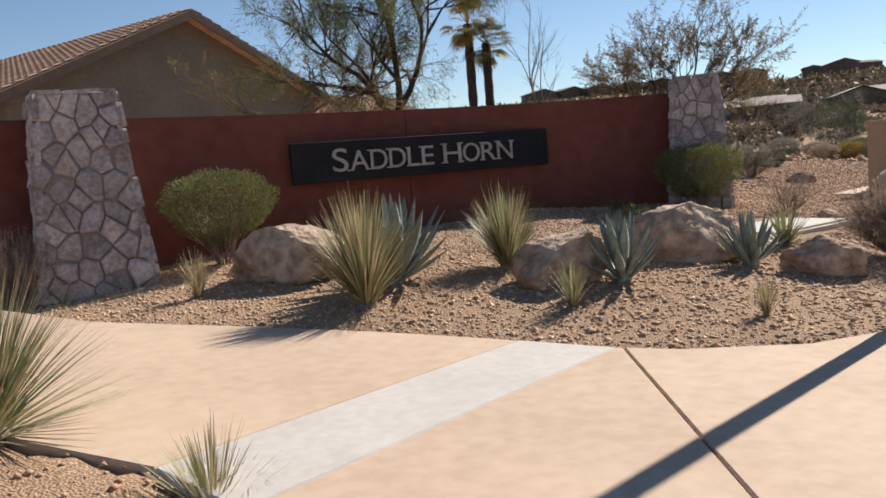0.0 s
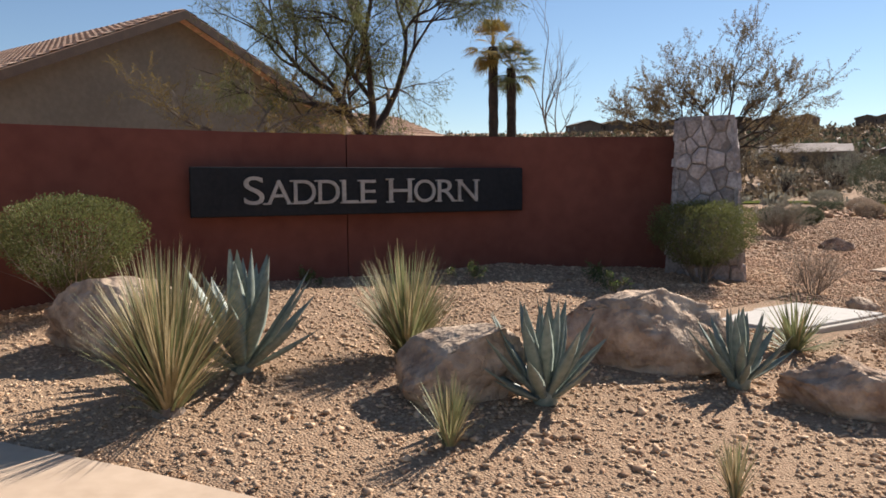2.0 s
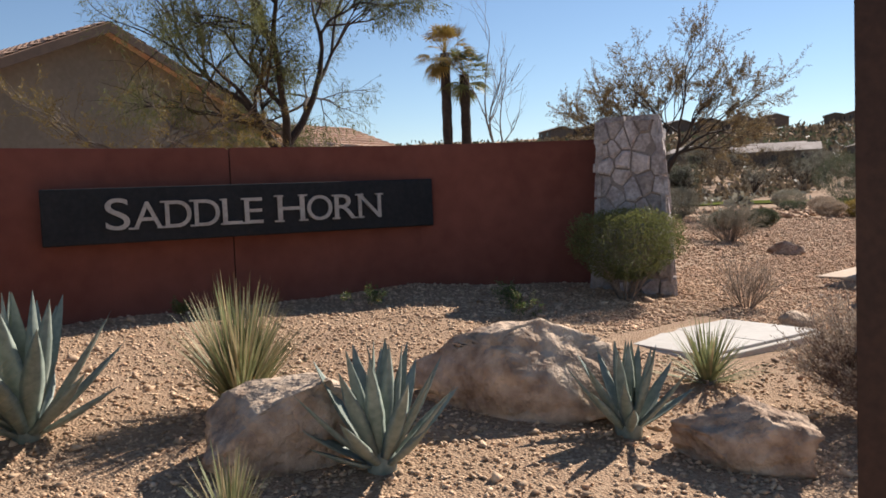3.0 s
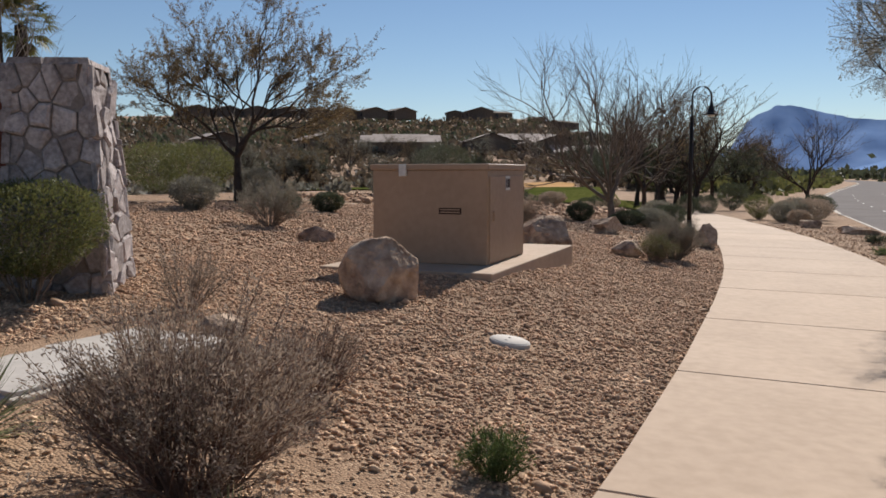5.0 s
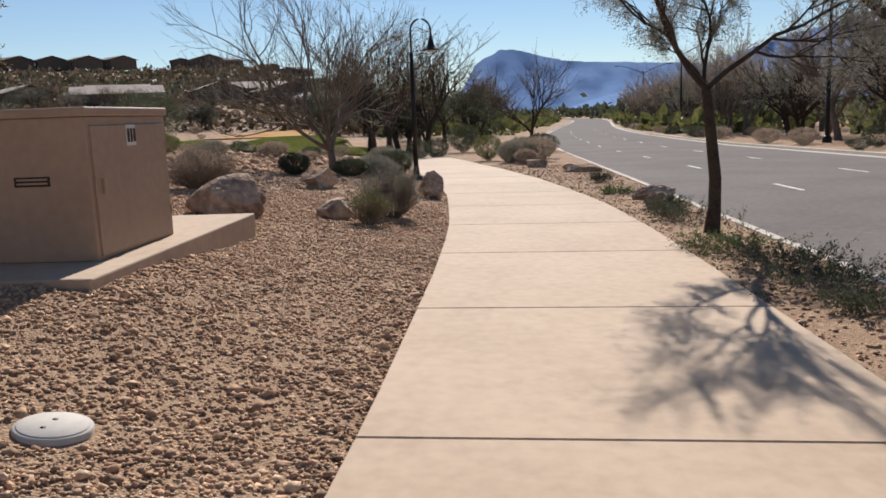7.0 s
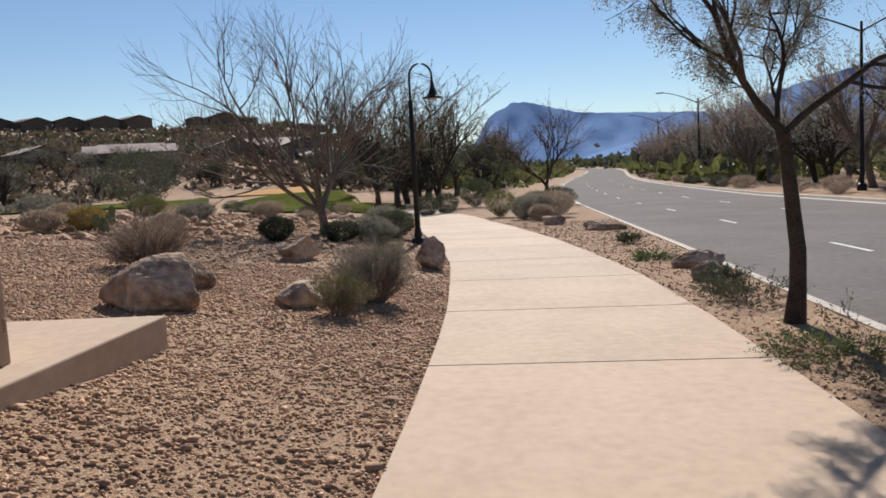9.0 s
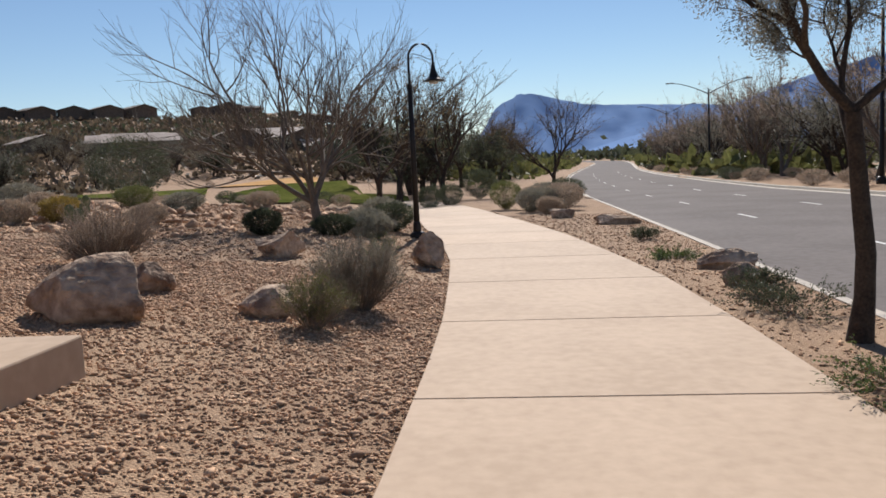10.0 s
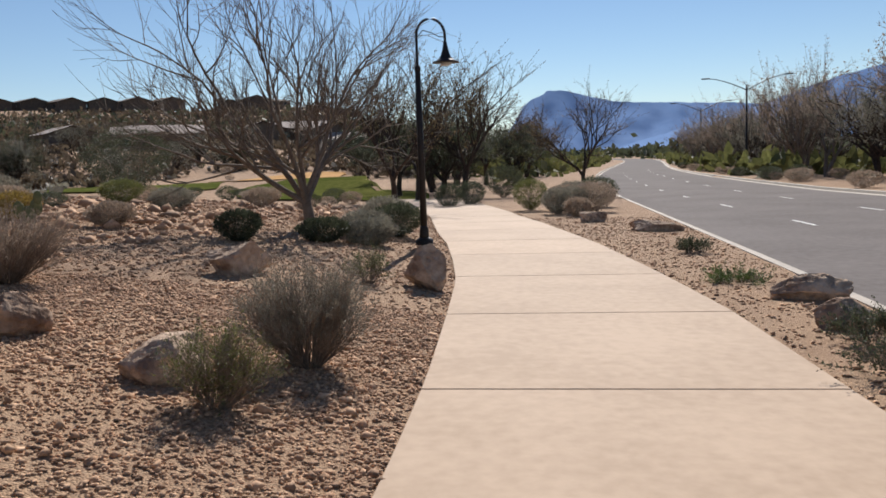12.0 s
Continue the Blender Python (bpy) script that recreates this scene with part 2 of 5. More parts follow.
def tubes(lines, sides=5):
    """Tapered tubes along polylines of (points, radii)."""
    V, Q, base = [], [], 0
    ang = np.arange(sides) * 2 * math.pi / sides
    ca, sa = np.cos(ang), np.sin(ang)
    idx = np.arange(sides)
    for pts, rad in lines:
        P, R = np.asarray(pts, float), np.asarray(rad, float)
        T = np.gradient(P, axis=0)
        T /= np.linalg.norm(T, axis=1)[:, None] + 1e-9
        ref = np.array((0.0, 0, 1)) if abs(T[0, 2]) < 0.9 else np.array((1.0, 0, 0))
        U = np.cross(T, ref)
        U /= np.linalg.norm(U, axis=1)[:, None] + 1e-9
        W = np.cross(T, U)
        ring = P[:, None, :] + R[:, None, None] * (ca[None, :, None] * U[:, None, :] + sa[None, :, None] * W[:, None, :])
        V.append(ring.reshape(-1, 3))
        n = len(P)
        for j in range(n - 1):
            a = base + j * sides + idx
            b = base + j * sides + (idx + 1) % sides
            Q.append(np.stack([a, b, b + sides, a + sides], 1))
        base += n * sides
    return np.concatenate(V), np.concatenate(Q)


def tube_mesh(name, lines, sides=5):
    v, q = tubes(lines, sides)
    return soup(name, v, q, True)


def leaf_soup(name, P, D, rng, length=0.04, width=0.02, vary=0.4):
    """Small pointed leaves at points P, along directions D."""
    n = len(P)
    D = D / (np.linalg.norm(D, axis=1)[:, None] + 1e-9)
    A = rng.normal(size=(n, 3))
    S = np.cross(D, A)
    S /= np.linalg.norm(S, axis=1)[:, None] + 1e-9
    l = length * (1 + vary * rng.uniform(-1, 1, n))[:, None]
    w = width * (1 + vary * rng.uniform(-1, 1, n))[:, None]
    v = np.stack([P, P + D * l * 0.5 + S * w * 0.5, P + D * l, P + D * l * 0.5 - S * w * 0.5], 1).reshape(-1, 3)
    return soup(name, v, np.arange(4 * n).reshape(n, 4))


# ---- the lie of the land ----
LEFT = [(0.8, 30), (1.5, 14), (2.2, 8.0), (2.55, 6.7), (3.3, 5.45), (3.75, 4.6), (4.05, 3.95), (4.35, 3.2), (4.65, 2.65), (5.2, 2.05), (6.2, 1.6), (7.4, 1.25),
        (8.8, 1.1), (10.5, 1.04), (13, 1.0), (17, 1.0), (19.5, 1.05), (21.4, 1.12), (24.3, 1.32), (26.6, 1.5), (29, 1.83), (32, 2.3), (35, 2.9), (38.5, 3.5), (42, 4.1), (46, 5.0), (52, 6.6), (60, 9)]
RX = [-60, 12, 18, 20.6, 24.4, 27, 29.7, 31.9, 37.8, 40.4, 44.5, 52, 60]
RY = [-1.85, -1.83, -1.83, -1.79, -1.62, -1.33, -0.97, -0.66, 0.43, 1.03, 1.75, 3.4, 6.2]


def left_edge(x):
    return np.interp(x, [p[0] for p in LEFT[9:]], [p[1] for p in LEFT[9:]])


def right_edge(x):
    return np.interp(x, RX, RY)


def kerb_y(x):
    """The near edge of the roadway."""
    return -3.25 - 0.0006 * np.maximum(np.asarray(x, float) - 55, 0) ** 2 + 0.0000022 * np.maximum(np.asarray(x, float) - 110, 0) ** 3


ROAD_W = 10.4


def street(x):
    return np.interp(x, [-60, 0, 13, 25, 31, 60, 150, 400, 900], [1.2, 0.30, -0.02, -0.2, -0.28, -0.75, -1.4, -1.8, -1.8])


def left_dist(x, y):
    """Metres from the walk's left edge, positive on the planted side."""
    x, y = np.asarray(x, float), np.asarray(y, float)
    best, sign = np.full(x.shape, 1e9), np.ones(x.shape)
    for (ax, ay), (bx, by) in zip(LEFT[:-1], LEFT[1:]):
        ux, uy = bx - ax, by - ay
        k = np.clip(((x - ax) * ux + (y - ay) * uy) / (ux * ux + uy * uy), 0, 1)
        d = np.hypot(x - ax - k * ux, y - ay - k * uy)
        c = ux * (y - ay) - uy * (x - ax)
        sign = np.where(d < best, np.where(c > 0, 1.0, -1.0), sign)
        best = np.minimum(best, d)
    return best * sign


def pave(x, y):
    """Height of the walk's surface."""
    f = np.clip((10 - np.asarray(x, float)) / 5, 0, 1)
    return street(x) + 0.02 * (np.clip(y, -4, 1.0) - 1) + f * 0.05 * np.clip(np.asarray(y, float) - 2.5, 0, 6)


def smooth01(t):
    t = np.clip(t, 0, 1)
    return t * t * (3 - 2 * t)


def land(x, y):
    """Height of open ground, before the paving is cut in."""
    x, y = np.asarray(x, float), np.asarray(y, float)
    d = left_dist(x, y)
    a = np.interp(x, [8, 12], [0.10, 0.15])
    dd = np.maximum(d, 0)
    z = pave(x, np.minimum(y, 6)) + np.minimum(dd, 2.5) * a + 0.08 * np.clip(dd - 2.5, 0, 6) + 0.045 * np.clip(dd - 8.5, 0, 6)
    z = z + 0.15 * np.exp(-(((x - 15.0) / 1.9) ** 2) - ((y - 3.1) / 1.0) ** 2)
    fall = smooth01((dd - 15) / 25)
    z = z * (1 - fall) + (-0.35) * fall
    # the slopes that carry the far houses
    r = np.hypot(x - 12, y)
    az = np.degrees(np.arctan2(y, x - 12))
    hill = np.interp(r, [70, 105, 160, 200, 260, 315, 345, 420, 900], [0, 0.6, 5.0, 7.5, 14.0, 22.5, 24.5, 22, 16])
    wedge = smooth01((az - 3) / 14) * smooth01((150 - az) / 40)
    z = z + hill * wedge
    return z


def in_walk(x, y):
    """Metres inside the paving, positive inside."""
    x, y = np.asarray(x, float), np.asarray(y, float)
    corner = np.maximum(x - np.interp(y, [3.4, 4.2, 8, 14], [1.4, 1.12, 0.5, -0.2]), 3.2 - y)
    return np.minimum(np.minimum(-left_dist(x, y), y - right_edge(x)), np.minimum(corner, np.minimum(61 - x, x + 9)))


def ground_z(x, y):
    x, y = np.asarray(x, float), np.asarray(y, float)
    z = land(x, y) - 0.02
    z = z - 0.14 * smooth01(in_walk(x, y) / 0.2)
    k = kerb_y(x)
    road = np.minimum(k - 0.05 - y, y - (k - ROAD_W + 0.05))
    return z - 0.45 * smooth01(road / 0.2)


def lumps(x, y):
    """Small humps and hollows of open ground."""
    x, y = np.asarray(x, float), np.asarray(y, float)
    n = np.array([noise.noise((float(a) * 0.9, float(b) * 0.9, 0.3)) + 0.5 * noise.noise((float(a) * 2.7, float(b) * 2.7, 4.1)) for a, b in zip(x.ravel(), y.ravel())]).reshape(x.shape)
    return 0.028 * n * np.exp(-((x - 14) / 40) ** 2 - ((y - 4) / 30) ** 2) * smooth01(-in_walk(x, y) / 0.35)


def gz(x, y):
    return float(ground_z(np.array(x), np.array(y)) + lumps(np.array(x), np.array(y)))


def spread(lo, a, b, hi, step, grow=1.22):
    mid = list(np.arange(a, b + 1e-6, step))
    out, p, s = [], b, step
    while p < hi:
        s *= grow
        p += s
        out.append(min(p, hi))
    out2, p, s = [], a, step
    while p > lo:
        s *= grow
        p -= s
        out2.append(max(p, lo))
    return np.array(out2[::-1] + mid + out)


gx, gy = spread(-900, 0, 32, 3400, 0.18, 1.08), spread(-1800, -3.6, 10, 1800, 0.18, 1.08)
X, Y = np.meshgrid(gx, gy, indexing="ij")
rng = np.random.default_rng(5)
Z = ground_z(X, Y)
Z = Z + lumps(X, Y)
far = np.hypot(X - 12, Y)
Z = Z + 1.6 * smooth01((far - 110) / 80) * np.array([noise.noise((float(a) * 0.03, float(b) * 0.03, 7.7)) for a, b in zip(X.ravel(), Y.ravel())]).reshape(X.shape) * (Y > 15)
nx, ny = X.shape
I = np.arange(nx * ny).reshape(nx, ny)
quads = np.stack([I[:-1, :-1], I[1:, :-1], I[1:, 1:], I[:-1, 1:]], -1).reshape(-1, 4)
solid("ground", soup("ground", np.stack([X, Y, Z], -1).reshape(-1, 3), quads, True), M_ground, "tan stony desert ground with pale and reddish patches", "ground", "structure")


def patch(name, cx, cy, rx, ry, turn, material, label, lift=0.03, n=40, rings=8, seed=1):
    """A lawn or sand area with an uneven rim that lies on the land."""
    vs, fs = [], []
    ct, st = math.cos(radians(turn)), math.sin(radians(turn))
    for j in range(rings + 1):
        for i in range(n):
            a = 2 * math.pi * i / n
            k = (j / rings) * (1 + 0.22 * noise.noise((math.cos(a) * 1.7, math.sin(a) * 1.7, seed * 3.1)))
            u, v = rx * k * math.cos(a), ry * k * math.sin(a)
            x, y = cx + u * ct - v * st, cy + u * st + v * ct
            vs.append((x, y, gz(x, y) + lift))
    for j in range(rings):
        for i in range(n):
            fs.append((j * n + i, (j + 1) * n + i, (j + 1) * n + (i + 1) % n, j * n + (i + 1) % n))
    return solid(name, raw(name, vs, fs, True), material, label, "ground", "structure")


patch("lawn_1", 66, 31, 24, 9, 25, M_grass, "short green golf lawn with dry edges", 0.08, seed=1)
patch("lawn_2", 62, 12.5, 17, 5.0, 8, M_grass, "short green golf lawn beside a sand bunker", 0.08, seed=2)
patch("bunker", 92, 25, 19, 5.0, 5, M_sand, "orange sand bunker on the golf course", 0.12, seed=3)

# ---- road and kerbs ----
road_x = np.concatenate([np.arange(-60, 60, 3.0), np.arange(60, 420, 8.0)])


def strip(name, xs, y0, y1, z0, z1, material, label, category, n=6):
    """A sheet along x between two lines, with its own crossfall."""
    vs, fs = [], []
    for x in xs:
        for j in range(n + 1):
            t = j / n
            vs.append((x, y0(x) * (1 - t) + y1(x) * t, z0(x) * (1 - t) + z1(x) * t))
    for i in range(len(xs) - 1):
        for j in range(n):
            a = i * (n + 1) + j
            fs.append((a, a + 1, a + n + 2, a + n + 1))
    return solid(name, raw(name, vs, fs, True), material, label, category, "structure")


def kerb_top(x):
    return float(pave(x, -3.2)) - 0.005


road = strip("road", road_x, lambda x: float(kerb_y(x)) + 0.02, lambda x: float(kerb_y(x)) - ROAD_W, lambda x: kerb_top(x) - 0.15, lambda x: kerb_top(x) - 0.12, M_asphalt, "worn grey asphalt road with faded lane dashes", "road")


def kerb_run(x0, x1, side):
    """One length of kerb with a rounded front edge and a gutter."""
    vs, fs = [], []
    prof = [(0.16, -0.25), (0.16, 0.0), (0.03, 0.0), (0.005, -0.015), (-0.02, -0.135), (-0.30, -0.148), (-0.30, -0.25)]
    n = len(prof)
    xs = np.linspace(x0 + 0.006, x1 - 0.006, 4)
    for x in xs:
        k = float(kerb_y(x)) if side > 0 else float(kerb_y(x)) - ROAD_W
        for o, h in prof:
            vs.append((x, k + o * side, kerb_top(x) + h + (0.0 if side > 0 else 0.03)))
    for i in range(3):
        for j in range(n - 1):
            f = (i * n + j, i * n + j + 1, (i + 1) * n + j + 1, (i + 1) * n + j)
            fs.append(f if side > 0 else f[::-1])
    fs.append(tuple(range(n)))
    fs.append(tuple(3 * n + j for j in range(n))[::-1])
    return raw("kerb_length", vs, fs)


kerb_near = thing("kerb_1", "pale concrete kerb with a shallow gutter", "kerb")
kerb_far = thing("kerb_2", "pale concrete kerb on the far side of the road", "kerb")
tagged(kerb_near, kind="structure"), tagged(kerb_far, kind="structure")
for x in list(np.arange(8, 74, 3.0)) + list(np.arange(74, 300, 12.0)):
    w = 3.0 if x < 74 else 12.0
    part("kerb_length", kerb_run(x, x + w, 1), M_kerb, kerb_near)
for x in np.arange(20, 300, 10.0):
    part("kerb_length", kerb_run(x, x + 10.0, -1), M_kerb, kerb_far)
for i in range(12):
    for off, ph in ((3.1, 0.0), (6.6, 5.0)):
        x0 = 27.6 + i * 9.5 + ph
        vs = []
        for x in (x0, x0 + 2.0):
            for o in (-0.05, 0.05):
                y = float(kerb_y(x)) - off + o
                t = off / ROAD_W
                vs.append((x, y, kerb_top(x) - 0.15 + 0.03 * t + 0.006))
        part("lane_dash", raw("lane_dash", vs, [(0, 1, 3, 2)]), M_paint, road)

# ---- paving ----
walkway = thing("pavement", "smooth tan concrete footpath in large panels", "pavement")
tagged(walkway, kind="structure")


def slab(poly, material, gap=0.006, thick=0.13, lift=0.0):
    """A concrete panel over a polygon, its top rounded a little at the joints."""
    P = [Vector((p[0], p[1])) for p in poly]
    n = len(P)
    ins = []
    for i in range(n):
        a, b, c = P[i - 1], P[i], P[(i + 1) % n]
        n1, n2 = Vector((-(b - a).y, (b - a).x)).normalized(), Vector((-(c - b).y, (c - b).x)).normalized()
        m = (n1 + n2).normalized()
        ins.append((b, m / max(0.35, m.dot(n1))))
    bm = bmesh.new()
    rings = []
    for g, dz in ((gap, -thick), (gap, -0.008), (gap + 0.008, 0.0)):
        rings.append([bm.verts.new((q.x + m.x * g, q.y + m.y * g, float(pave(q.x, q.y)) + dz + lift)) for q, m in ins])
    for r0, r1 in zip(rings[:-1], rings[1:]):
        for i in range(n):
            bm.faces.new((r0[i], r0[(i + 1) % n], r1[(i + 1) % n], r1[i]))
    top = bm.faces.new(rings[-1])
    bmesh.ops.triangulate(bm, faces=[top])
    return part("panel", bm, material, walkway)


def skew(x):
    """The cross joints run a little aslant further on."""
    return float(np.interp(x, [13, 18, 24], [0.0, 0.13, 0.24]))


joints = [6.95, 9.8, 12.62, 15.47, 18.44, 21.26, 24.2, 27.13, 30.0, 32.7, 35.7, 38.5, 41.4, 44.3, 47.3, 50.4, 55, 60]
for a, b in zip(joints[:-1], joints[1:]):
    xs = np.linspace(a, b, 5)
    slab([(x, float(right_edge(x))) for x in xs] + [(x - skew(x), float(left_edge(x - skew(x)))) for x in xs[::-1]], M_concrete)
slab([(3.1, 1.66), (-0.57, -1.85), (6.95, -1.85), (6.95, 1.36), (6.2, 1.6), (5.2, 2.05), (4.65, 2.65), (4.46, 2.95)], M_concrete)
slab([(-8.5, -1.85), (-0.57, -1.85), (3.1, 1.66), (4.46, 2.95), (4.44, 2.99), (1.45, 2.68), (0.4, 3.15), (-8.5, 3.15)], M_concrete)
slab([(1.45, 2.68), (4.44, 2.99), (4.35, 3.2), (4.19, 3.61), (1.42, 3.33)], M_concrete_pale, 0.002)
slab([(1.42, 3.33), (4.19, 3.61), (4.05, 3.95), (3.75, 4.6), (3.3, 5.45), (2.55, 6.7), (0.68, 6.7), (1.12, 4.2)], M_concrete)
slab([(0.68, 6.7), (2.55, 6.7), (2.2, 8.0), (1.9, 10.5), (0.2, 10.5)], M_concrete)
slab([(0.2, 10.5), (1.9, 10.5), (1.5, 14), (-0.2, 14)], M_concrete)

# ---- the sign wall ----
WALL = [(2.6, 8.98), (4.2, 8.98), (5.4, 8.90), (6.6, 8.76), (7.75, 8.46), (8.8, 8.10), (9.7, 7.72), (10.6, 7.14), (11.25, 6.62), (11.55, 6.36)]


def arc_wall(points, t, z0, z1, name="wall"):
    """A wall of thickness t behind a line of points on its front."""
    bm = bmesh.new()
    P = [Vector(p) for p in points]
    rows = []
    for i, p in enumerate(P):
        d = (P[min(i + 1, len(P) - 1)] - P[max(i - 1, 0)]).normalized()
        nrm = Vector((-d.y, d.x))
        if nrm.y < 0:
            nrm = -nrm
        q = p + nrm * t
        rows.append([bm.verts.new((*p, z0)), bm.verts.new((*p, z1)), bm.verts.new((*q, z1)), bm.verts.new((*q, z0))])
    for a, b in zip(rows[:-1], rows[1:]):
        for j in range(4):
            bm.faces.new((a[j], b[j], b[(j + 1) % 4], a[(j + 1) % 4]))
    bm.faces.new(rows[0][::-1])
    bm.faces.new(rows[-1])
    bmesh.ops.recalc_face_normals(bm, faces=bm.faces[:])
    ed = [e for e in bm.edges if all(abs(v.co.z - z1) < 1e-5 for v in e.verts) and len(e.link_faces) == 2 and abs(e.calc_face_angle(0)) > 0.5]
    bmesh.ops.bevel(bm, geom=ed, offset=0.02, segments=2, affect="EDGES")
    return bm


wall = thing("wall_sign", "dark red stucco entrance wall, curved, with one control joint", "wall")
tagged(wall, kind="structure")
part("wall_face", arc_wall(WALL[:5], 0.3, 0.2, 2.28), M_redwall, wall)
part("wall_face", arc_wall([(7.762, 8.456)] + WALL[5:], 0.3, 0.2, 2.28), M_redwall, wall)
part("joint_filler", arc_wall([(7.72, 8.52), (7.80, 8.49)], 0.15, 0.2, 2.26), M_dark, wall)

sign = thing("entrance_sign", "black sign panel with pale raised letters on a red wall", "sign")
sa, sb = Vector((5.95, 8.66)), Vector((9.80, 7.60))
sdir = (sb - sa).normalized()
yaw = math.degrees(math.atan2(sdir.y, sdir.x))
sign.matrix_basis = pose(sa.x, sa.y, 1.37, 0, 0, yaw)
SL = (sb - sa).length
part("panel_board", box(SL, 0.07, 0.525, 0.012, (SL / 2, 0.035, 0)), M_signblack, sign)
for bx in (0.5, SL - 0.5):
    part("stand_off", box(0.06, 0.2, 0.06, 0.005, (bx, 0.165, 0.23)), M_dark, sign)

SERIFS = {"A": ((-0.02, 0), (0.98, 0)), "D": ((0.0, 0), (0.0, 1)), "L": ((0.06, 0), (0.06, 1)), "E": ((0.0, 0), (0.0, 1)), "H": ((0.05, 0), (0.95, 0), (0.05, 1), (0.95, 1)),
          "R": ((0.06, 0), (0.06, 1), (1.0, 0)), "N": ((0.06, 0), (0.06, 1), (0.94, 1)), "S": (), "O": ()}


def letter(ch, x, w, h, z):
    """A raised letter of a given width and height, with small serifs."""
    cu = bpy.data.curves.new("letter", "FONT")
    cu.body, cu.size, cu.extrude = ch, 1.0, 0.03
    tmp = bpy.data.objects.new("letter", cu)
    scene.collection.objects.link(tmp)
    bpy.context.view_layer.update()
    me = bpy.data.meshes.new_from_object(tmp.evaluated_get(bpy.context.evaluated_depsgraph_get()))
    bpy.data.objects.remove(tmp)
    co = np.empty(len(me.vertices) * 3)
    me.vertices.foreach_get("co", co)
    co = co.reshape(-1, 3)
    lo, hi = co.min(0), co.max(0)
    co = (co - lo) / (hi - lo + 1e-9)
    out = np.stack([co[:, 0] * w, -0.012 - co[:, 2] * 0.02, co[:, 1] * h], 1)
    me.vertices.foreach_set("co", out.ravel())
    bm = bmesh.new()
    bm.from_mesh(me)
    for sx, top in SERIFS[ch]:
        sw = 0.34 * w if w < 0.3 else 0.3 * w
        bmesh.ops.create_cube(bm, size=1, matrix=Matrix.Translation((min(max(sx * w, 0.0), w), -0.0225, h - 0.009 if top else 0.009)) @ Matrix.Diagonal((sw, 0.022, 0.018, 1)))
    part("letter", bm, M_letter, sign, at=pose(x, 0.0, z))


adv = [("S", 0.215, 0.30), ("A", 0.265, 0.26), ("D", 0.245, 0.26), ("D", 0.245, 0.26), ("L", 0.19, 0.26), ("E", 0.185, 0.26), (" ", 0.10, 0), ("H", 0.285, 0.275), ("O", 0.275, 0.26), ("R", 0.24, 0.26), ("N", 0.265, 0.26)]
gap_l = (2.80 - sum(a[1] for a in adv)) / (len(adv) - 1)
lx = 0.54
for ch, w, h in adv:
    if ch != " ":
        letter(ch, lx, w, h, 0.125)
    lx += w + gap_l


def clip_cell(poly, p, q):
    """The side of a polygon that lies nearer to p than to q."""
    mx, my, nx_, ny_ = (p[0] + q[0]) / 2, (p[1] + q[1]) / 2, q[0] - p[0], q[1] - p[1]
    out = []
    for i in range(len(poly)):
        a, b = poly[i - 1], poly[i]
        da, db = (a[0] - mx) * nx_ + (a[1] - my) * ny_, (b[0] - mx) * nx_ + (b[1] - my) * ny_
        if (da > 0) != (db > 0):
            k = da / (da - db)
            out.append((a[0] + (b[0] - a[0]) * k, a[1] + (b[1] - a[1]) * k))
        if db <= 0:
            out.append(b)
    return out


def stone_cells(w, h, rng, size):
    """Irregular many-sided stones that fill a rectangle w by h."""
    seeds = []
    for _ in range(900):
        p = (rng.uniform(0.02, w - 0.02), rng.uniform(0.02, h - 0.02))
        r = size * rng.choice((0.55, 0.75, 1.0, 1.25))
        if all(math.hypot(p[0] - q[0], (p[1] - q[1]) * 1.15) > (r + q[2]) / 2 for q in seeds):
            seeds.append((p[0], p[1], r))
    cells = []
    for p in seeds:
        poly = [(0, 0), (w, 0), (w, h), (0, h)]
        for q in seeds:
            if q is not p and abs(q[0] - p[0]) < 0.9 and abs(q[1] - p[1]) < 0.9:
                poly = clip_cell(poly, p, q)
        if len(poly) > 2:
            cells.append(poly)
    return cells


